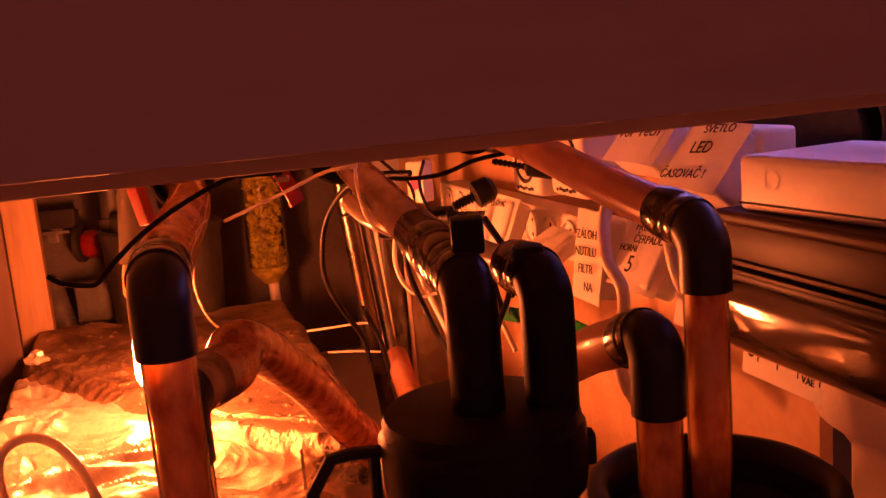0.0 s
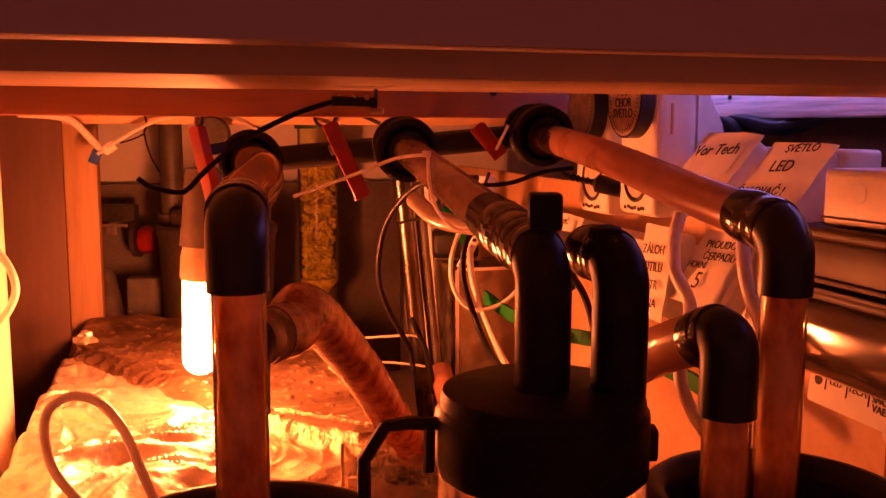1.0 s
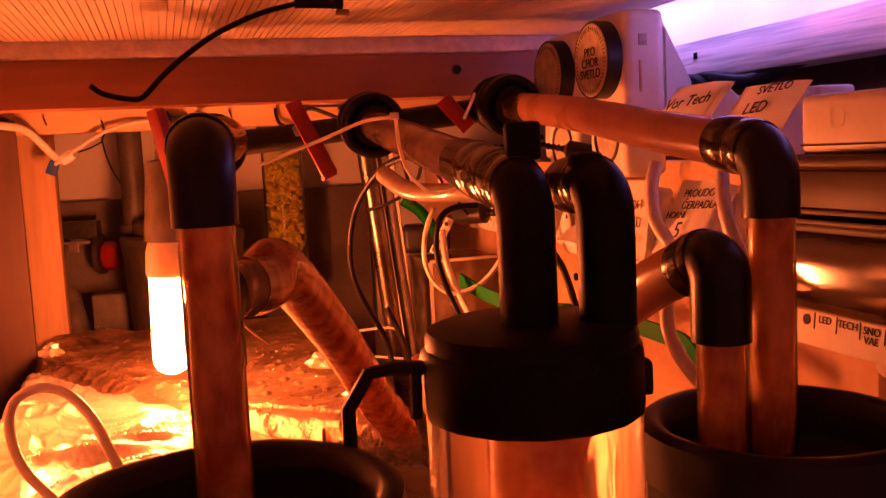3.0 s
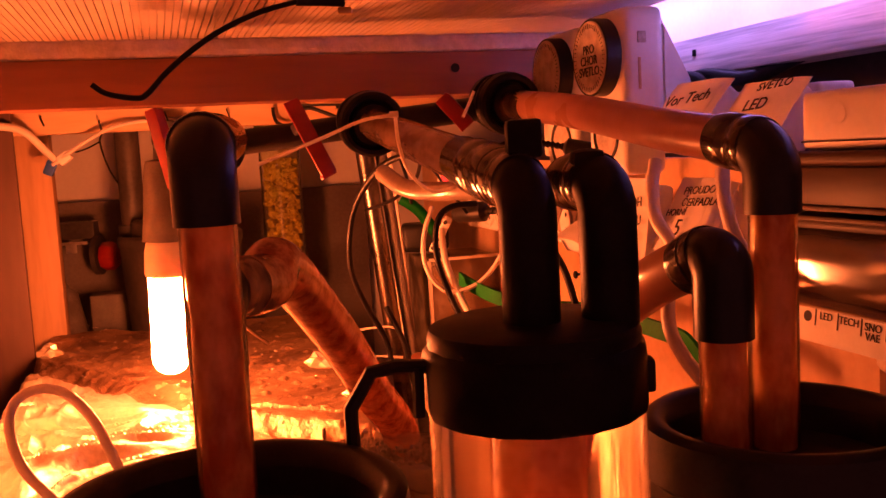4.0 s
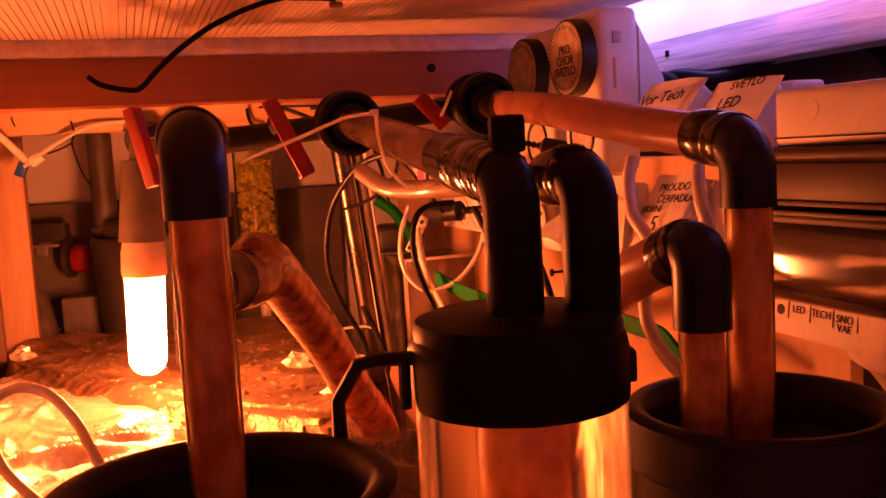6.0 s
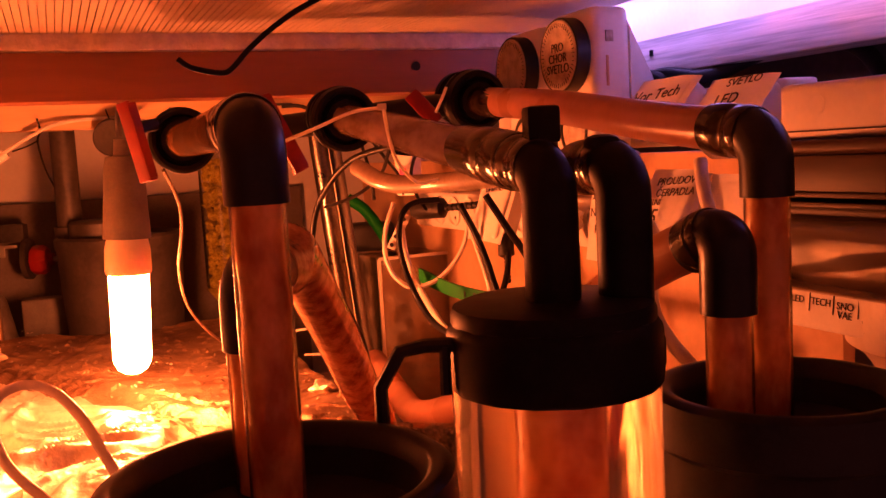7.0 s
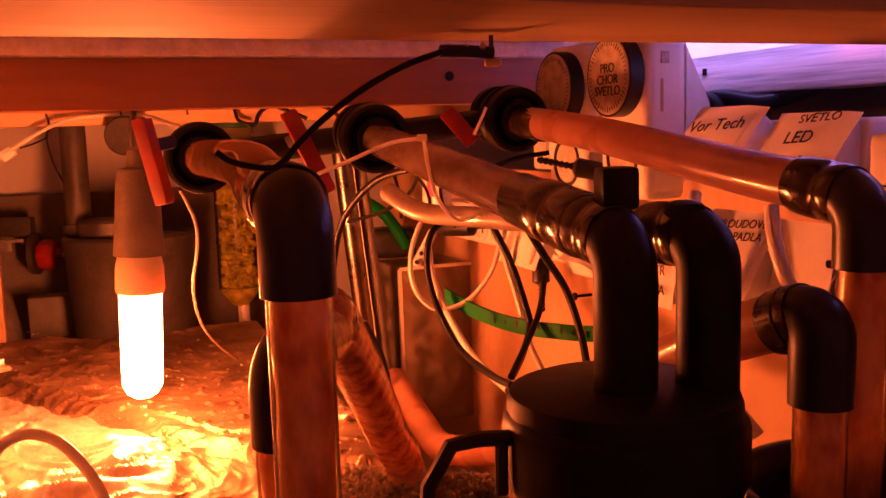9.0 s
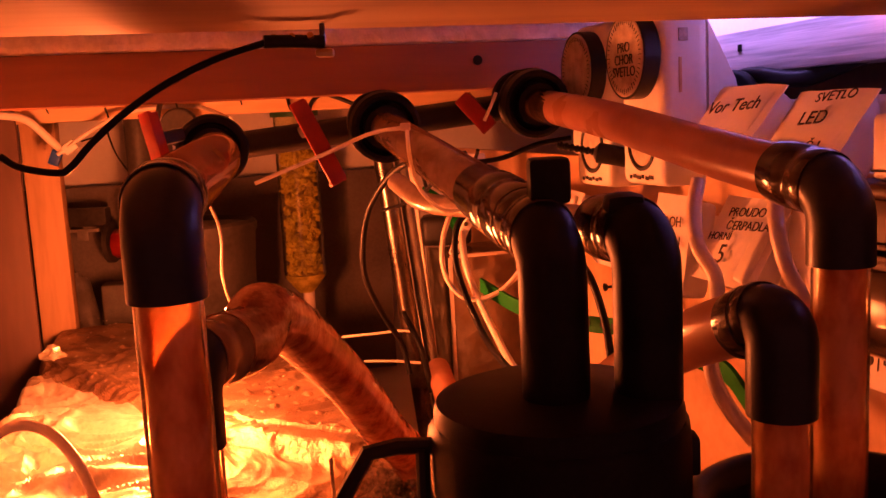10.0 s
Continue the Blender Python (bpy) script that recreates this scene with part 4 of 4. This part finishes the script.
# printed marks on the green band
for k in range(9):
    a = Vector((0.068, 1.11, 0.317)).lerp(Vector((0.150, 1.008, 0.318)), k / 8)
    part("mark", rbox(0.0016 + 0.0012 * (k % 3), 0.0007, 0.007 - 0.002 * (k % 2), 0, m=Matrix.Translation(a + Vector((-0.0022, -0.0026, 0))) @ pose(0, 0, 0, 0, 0, -52)), "ink", tape, smooth=False)
M["neon"] = glow("lit_switch", (1.0, 0.03, 0.02), 2.2)
sw = thing("switch_box", "small white switch with a lit red rocker", "switch")
part("case", rbox(0.030, 0.022, 0.055, 0.004, m=pose(0.012, 1.215, 0.466, 0, 0, -40)), "white", sw)
part("rocker", rbox(0.010, 0.004, 0.018, 0.002, (0, -0.012, 0), m=pose(0.012, 1.215, 0.466, 0, 0, -40)), "neon", sw, "glowing red rocker")
tb = thing("terminal_block", "small white screw terminal block on thin wires", "connector")
for k in range(4):
    part("pole", rbox(0.010, 0.012, 0.014, 0.002, m=pose(-0.014 + k * 0.006, 1.22, 0.374 + k * 0.011, 0, 28, 12)), "white", tb)
    part("screw", lathe([(0, 0), (0.003, 0), (0.003, 0.001), (0, 0.001)], 10, pose(-0.016 + k * 0.006, 1.2132, 0.374 + k * 0.011, 90)), "ink", tb)
for pts in ([(-0.055, 1.05, 0.523), (-0.047, 1.08, 0.496), (-0.040, 1.10, 0.466), (-0.038, 1.12, 0.44)], [(-0.045, 1.10, 0.523), (-0.022, 1.15, 0.492), (-0.002, 1.20, 0.466), (0.004, 1.21, 0.44)],
            [(-0.020, 1.02, 0.50), (-0.030, 1.08, 0.47), (-0.060, 1.14, 0.445), (-0.10, 1.2, 0.43)], [(0.02, 1.13, 0.50), (0.012, 1.16, 0.47), (0.018, 1.17, 0.44), (0.03, 1.18, 0.42)]):
    cable("wire", pts, 0.0022, "rubber", "thin black wire behind the clear hose", "wire", "wires behind the hose")


# ---- electrics ----
def strip_body(name, u, v0, v1, z, h, d, label):
    t = thing(name, label, "power strip", "power strips")
    m = st_pose(u, (v0 + v1) / 2, z)
    part("body", rbox(d, v1 - v0, h, 0.005, m=m, seg=3), "white", t)
    n = int((v1 - v0) / 0.055)
    for i in range(n):
        v = v0 + 0.03 + i * 0.055
        mm = Matrix.Translation(st(u - d / 2 - 0.001, v, z)) @ pose(0, 0, 0, 0, -90, TURN)
        part("socket", lathe([(0.022, 0.0), (0.022, 0.003), (0.0195, 0.003), (0.0185, -0.002), (0.0, -0.002)], 24, mm), "white", t)
        for s in (-0.0095, 0.0095):
            part("hole", lathe([(0, 0), (0.003, 0.0), (0.003, 0.0006), (0, 0.0006)], 10, mm @ pose(s, 0, -0.0015)), "black_matt", t)
    return t


strip_body("power_strip", 0.152, -0.48, 0.05, 0.512, 0.052, 0.036, "white power strip with plugs and paper labels")
strip_body("power_strip", 0.140, -0.40, 0.34, 0.405, 0.055, 0.040, "lower white power strip with plugs and cables")
slab("panel_side", 0.172, 0.186, -0.50, 0.78, -0.02, 0.48, "chipboard", "orange-tinted side board carrying the power strips", "panel")
screw = tagged(part("screw", lathe([(0, 0), (0.0045, 0), (0.0045, 0.002), (0.0018, 0.003), (0.0018, 0.022), (0, 0.024)], 12, Matrix.Translation((0.146, 1.045, 0.352)) @ pose(0, 0, 0, 0, 90, 17)), "rubber"), "dark screw standing out of the side board", "screw")


def face_pose(p, lean):
    """A frame at p: x runs towards the viewer along the rail, y up the leaning face, z out of it."""
    x = Vector((SU, -CU, 0))
    y = (Vector((0, 0, 1)) * math.cos(radians(lean)) + Vector((CU, SU, 0)) * math.sin(radians(lean)))
    z = x.cross(y)
    m = Matrix((x, y, z)).transposed().to_4x4()
    m.translation = Vector(p)
    return m


def plug(p, lean, w, h, depth, text, size, label, dx=0.0, dy=0.0, flap=0.0):
    """A plug or adapter with a paper label on its leaning face."""
    t = thing("adapter_plug", label, "plug", "labelled plugs", m=face_pose(p, lean))
    bm = rbox(w * 0.86, h * 0.9, depth, 0.006, (0, 0, -depth / 2 - 0.001), 3)
    part("body", bm, "white", t)
    bm = bmesh.new()
    n = 7
    g = [[bm.verts.new(((i / n - 0.5) * w, (j / n - 0.5) * h, 0.0012 * noise.noise(Vector((i * 0.6 + p[0] * 90, j * 0.6, 1))) + flap * max(0, i / n - 0.7) ** 1.5)) for i in range(n + 1)] for j in range(n + 1)]
    for j in range(n):
        for i in range(n):
            bm.faces.new((g[j][i], g[j][i + 1], g[j + 1][i + 1], g[j + 1][i]))
    ext = bmesh.ops.extrude_face_region(bm, geom=bm.faces[:])
    bmesh.ops.translate(bm, vec=(0, 0, -0.0006), verts=[v for v in ext["geom"] if isinstance(v, bmesh.types.BMVert)])
    bmesh.ops.recalc_face_normals(bm, faces=bm.faces)
    part("paper", bm, "paper", t, "white paper label")
    for k, (line, sz, ox, oy) in enumerate(text):
        writing(line, sz, pose(ox, oy, 0.0034, 0, 0, 4), t)
    return t


plug((0.255, 0.750, 0.517), 38, 0.082, 0.066, 0.035, [("SVĚTLO", 0.0115, 0.008, 0.025), ("LED", 0.0165, -0.002, 0.006), ("ČASOVAČ !", 0.012, -0.008, -0.020)], 0, "white adapter with a handwritten paper label for the LED light", flap=-0.01)
plug((0.224, 0.838, 0.530), 40, 0.085, 0.055, 0.030, [("Vor Tech", 0.018, 0.0, 0.004)], 0, "white adapter with a wrinkled handwritten paper label", flap=-0.02)
plug((0.205, 0.770, 0.436), 30, 0.070, 0.070, 0.030, [("PROUDOVÉ", 0.0105, 0.010, 0.022), ("ČERPADLA", 0.0105, 0.012, 0.011), ("HORNÍ", 0.009, -0.016, 0.000), ("5", 0.022, -0.004, -0.014)], 0, "white plug with a handwritten paper label for the pumps", flap=-0.05)
plug((0.168, 0.825, 0.425), 8, 0.055, 0.085, 0.025, [("ZÁLOH", 0.012, 0.0, 0.020), ("NUTILU", 0.012, 0.0, 0.004), ("FILTR", 0.012, 0.002, -0.012), ("NA", 0.012, 0.010, -0.028)], 0, "white plug with a tall handwritten paper label")
plug((0.240, 0.715, 0.420), 12, 0.060, 0.085, 0.025, [("5", 0.024, -0.010, -0.010)], 0, "white plug with a numbered paper label")
plug((0.098, 1.085, 0.420), 22, 0.075, 0.075, 0.028, [("OHŘÍVAČ", 0.010, 0.004, 0.026)], 0, "white plug with a leaning paper label on the lower strip", flap=-0.05)
plug((0.150, 0.985, 0.412), 62, 0.065, 0.050, 0.020, [], 0, "white plug with a flat paper label on the lower strip", flap=-0.03)


def black_plug(p, q, label, k=1.0):
    t = thing("mains_plug", label, "plug", "black plugs")
    p, q = Vector(p), Vector(q)
    m = along(p, q)
    n = (q - p).length
    part("body", lathe([(0, 0), (0.010 * k, 0.0), (0.0155 * k, 0.006), (0.0165 * k, n * 0.4), (0.0165 * k, n * 0.45), (0.008 * k, n * 0.5), (0, n * 0.5)], 20, m), "black_matt", t)
    pr = []
    for i in range(7):
        z = n * 0.5 + i * n * 0.07
        pr += [(0.0062 * k, z), (0.0062 * k, z + n * 0.035), (0.0045 * k, z + n * 0.038), (0.0045 * k, z + n * 0.068)]
    part("sleeve", lathe([(0, n * 0.5)] + pr + [(0, n)], 16, m), "black_matt", t)


black_plug((0.015, 1.215, 0.418), (0.098, 1.150, 0.424), "black mains plug with a ribbed sleeve", 0.8)
black_plug((0.112, 1.062, 0.395), (0.112, 1.052, 0.335), "black plug hanging below the strip", 0.6)
black_plug((0.165, 0.965, 0.490), (0.095, 0.985, 0.506), "black plug behind the valves", 0.6)
black_plug((0.100, 1.06, 0.47), (0.05, 1.05, 0.45), "black plug in the lower strip")


M["dial"] = material("timer_dial", (0.34, 0.29, 0.24), (0.56, 0.50, 0.43), 0.5, scale=70, fine=400, bump=0.1)


def timer(m, label, text):
    t = thing("timer", label, "timer", "plug-in timers", m=m)
    part("case", rbox(0.080, 0.045, 0.160, 0.010, (0, 0.0225, -0.0205), 3), "white", t)
    hole = part("socket", lathe([(0.0215, 0.0), (0.0262, 0.0), (0.0262, 0.0018), (0.0235, 0.0022), (0.0215, 0.0004)], 40, pose(0, 0.0005, -0.061, 90)), "black_matt", t, "dark ring of the socket")
    part("well", lathe([(0, 0.0003), (0.0215, 0.0003), (0.0215, 0.0008), (0, 0.0008)], 32, pose(0, 0.0005, -0.061, 90)), "dial", hole, "shaded well of the socket")
    for k in range(6):
        part("mark", rbox(0.004 + 0.002 * (k % 3), 0.0006, 0.0035, 0, (-0.022 + k * 0.0078, -0.0002, -0.0935 + 0.0012 * (k % 2))), "ink", t, smooth=False)
    bm = bmesh.new()
    pts = [(sx * 0.036 * k, y, z) for k, y, zs in ((1, 0.0445, (-0.060, 0.050)), (0.8, 0.082, (-0.050, -0.012))) for sx in (-1, 1) for z in zs]
    v = [bm.verts.new(q) for q in pts]
    for f in ((0, 1, 3, 2), (4, 6, 7, 5), (0, 4, 5, 1), (2, 3, 7, 6), (0, 2, 6, 4), (1, 5, 7, 3)):
        bm.faces.new([v[k] for k in f])
    bmesh.ops.recalc_face_normals(bm, faces=bm.faces)
    bmesh.ops.bevel(bm, geom=bm.edges[:], offset=0.003, segments=2, affect="EDGES")
    part("back", bm, "white", t)
    part("switch", rbox(0.0016, 0.009, 0.011, 0.0006, (0.0402, 0.020, 0.030)), "dial", t, "small grey switch")
    part("slot", rbox(0.0012, 0.003, 0.030, 0.0004, (0.0402, 0.017, -0.004)), "pine", t, "yellowed slot")
    fm = pose(0, 0, 0.015, 90)
    part("rim", lathe([(0.026, 0.0), (0.0378, 0.0), (0.0378, 0.0145), (0.0368, 0.0155), (0.0355, 0.0150), (0.026, 0.010)], 48, fm), "black_matt", t)
    part("dial", lathe([(0, 0.0), (0.0355, 0.0), (0.0355, 0.0150), (0.0345, 0.0158), (0.0, 0.0158)], 48, fm), "dial", t, "greyed dial with handwriting")
    for i in range(48):
        a = i * math.pi / 24
        part("tick", rbox(0.0006, 0.0005, 0.0035 if i % 4 else 0.0055, 0, (0, 0, 0), m=pose(0.0305 * math.sin(a), -0.0160, 0.015 + 0.0305 * math.cos(a), 0, math.degrees(a), 0)), "ink", t, smooth=False)
    if text:
        writing(text, 0.0125, pose(0.0, -0.0161, 0.012, 90, 0, 0), t)
    return t


timer(Matrix.Translation((0.166, 0.925, 0.568)) @ pose(0, 0, 0, 0, 0, TURN - 90), "white plug-in timer with a handwritten dial", "PRO\nCHOR\nSVETLO")
timer(Matrix.Translation((0.134, 1.020, 0.562)) @ pose(0, 0, 0, 0, 0, TURN - 90), "white plug-in timer with a round dial", "")

# adapters and dark cases stacked at the right
A = pose(0.287, 0.615, 0.0, 0, 0, -68)
adapter = thing("adapter", "large white power adapter lying on a dark case", "adapter", m=A)
part("body", rbox(0.20, 0.11, 0.040, 0.006, (0.060, 0.03, 0.507), 3), "white", adapter)
part("mark", lathe([(0.0066, 0), (0.0070, 0), (0.0070, 0.0003), (0.0066, 0.0003)], 24, pose(-0.006, -0.0255, 0.511, 90)), "white", adapter, "moulded round mark")
part("seam", rbox(0.196, 0.001, 0.0012, 0, (0.060, -0.0254, 0.493)), "ink", adapter)
B = pose(0.268, 0.662, 0.0, 0, 0, TURN - 90)
case = thing("case", "dark glossy ribbed plastic case under the adapter", "case", "dark cases", m=B)
part("lid", rbox(0.21, 0.12, 0.010, 0.004, (0.094, 0.03, 0.4815), 3), "tinted_dull", case)
part("body", rbox(0.20, 0.11, 0.030, 0.003, (0.094, 0.032, 0.461), 2), "tinted_dull", case)
part("ridge", rbox(0.205, 0.115, 0.004, 0.0015, (0.094, 0.031, 0.448), 2), "tinted_dull", case)
part("ridge", rbox(0.205, 0.115, 0.004, 0.0015, (0.094, 0.031, 0.441), 2), "tinted_dull", case)
case = thing("case", "dark glossy rounded plastic case below the ribbed one", "case", "dark cases", m=B)
part("body", rbox(0.24, 0.13, 0.062, 0.027, (0.090, 0.040, 0.404), 6), "tinted", case)
part("lip", rbox(0.225, 0.118, 0.006, 0.002, (0.092, 0.034, 0.4365), 2), "tinted_dull", case)
board = thing("label_board", "white label strip with handwritten fields and a dark dot", "label", m=Matrix.Translation((0.274, 0.705, 0.359)) @ pose(0, 0, 0, -6, 0, -73))
part("strip", rbox(0.150, 0.010, 0.036, 0.003, (0.064, 0.008, -0.002), 2), "paper", board)
part("dot", lathe([(0, 0), (0.0042, 0), (0.0042, 0.0006), (0, 0.0006)], 20, pose(0.001, 0.003, 0.0, 90)), "ink", board)
for i, line in enumerate(("LED", "TECH", "SNO\nVAE", "ČER\nPAD\nLO")):
    x = 0.014 + i * 0.024
    writing(line, 0.0080, pose(x + 0.0075, 0.0025, 0.002 - 0.004 * line.count("\n"), 90), board)
    part("line", rbox(0.0008, 0.0006, 0.020, 0, (x - 0.004, 0.0027, 0.004)), "ink", board, smooth=False)
foot = thing("support", "pale round stand under the dark cases", "stand")
part("column", lathe([(0, -0.02), (0.10, -0.02), (0.10, 0.0), (0.085, 0.02), (0.085, 0.30), (0.10, 0.322), (0.112, 0.33), (0.112, 0.372), (0, 0.372)], 48, B @ pose(0.085, 0.125, 0)), "white_hose", foot)
M_cab = tagged(part("cable", tube([(0.254, 1.0, 0.552), (0.275, 0.96, 0.562), (0.31, 0.92, 0.556), (0.35, 0.86, 0.575), (0.39, 0.80, 0.572), (0.40, 0.76, 0.54), (0.39, 0.74, 0.50)], 0.008, 12), "rubber"), "thick black cable behind the adapters", "cable")
tagged(part("cable", tube([(0.235, 0.99, 0.545), (0.25, 0.97, 0.558), (0.265, 0.955, 0.557), (0.275, 0.95, 0.54)], 0.009, 12), "rubber"), "thick black cable bend behind the plugs", "cable")

# staples, nails and hole on the beams
for u, z in ((-0.335, 0.580), (-0.235, 0.580), (-0.525, 0.580)):
    s = part("staple", tube([st(u, 0.532, z + 0.012), st(u, 0.522, z + 0.008), st(u + 0.003, 0.522, z - 0.002), st(u + 0.003, 0.532, z - 0.004)], 0.0012, 6), "rubber")
    tagged(s, "dark cable staple in the rear beam", "staple", "staples")
tagged(part("dowel_hole", lathe([(0, 0), (0.0055, 0), (0.0055, 0.003), (0, 0.003)], 16, st_pose(0.0, 0.0015, 0.600, 90)), "rubber"), "dark drilled hole in the reddish beam", "hole")
for pts, r in (([(-0.279, 1.585, 0.59), (-0.278, 1.585, 0.577), (-0.273, 1.585, 0.564), (-0.257, 1.585, 0.556)], 0.0030), ([(-0.247, 1.585, 0.557), (-0.239, 1.585, 0.576), (-0.22, 1.585, 0.586), (-0.191, 1.585, 0.576), (-0.164, 1.585, 0.564)], 0.0034), ([(-0.172, 1.585, 0.585), (-0.145, 1.585, 0.585), (-0.125, 1.585, 0.577), (-0.107, 1.585, 0.56)], 0.0032), ([(-0.259, 1.585, 0.591), (-0.209, 1.585, 0.59), (-0.154, 1.585, 0.588)], 0.0022)):
    cable("wire", pts, r, "rubber", "black wire looped under the rear beam", "wire", "wires under the beam")
pin = thing("pin", "thin dark pin with a pale round head under the rear beam", "pin")
part("shank", tube([(-0.563, 1.525, 0.593), (-0.58, 1.525, 0.57)], 0.0016, 8, spline=False), "rubber", pin)
part("head", lathe([(0, -0.006), (0.004, -0.005), (0.0062, -0.001), (0.0060, 0.003), (0.003, 0.006), (0, 0.0065)], 16, Matrix.Translation((-0.58, 1.525, 0.57))), "white", pin, "pale head")
# no panel here: a black sheet stands for the dark gap below the rail
slab("gap_shade", 0.315, 0.33, -0.80, 0.30, 0.30, 0.63, "dusty", "added dark sheet standing for the shaded gap behind the adapters", "panel")
knot = tagged(part("knot", rbox(0.002, 0.006, 0.007, 0.0008), "rubber"), "small dark knot in the pale side rail", "knot")
knot.matrix_world = st_pose(0.2046, -0.20, 0.590)
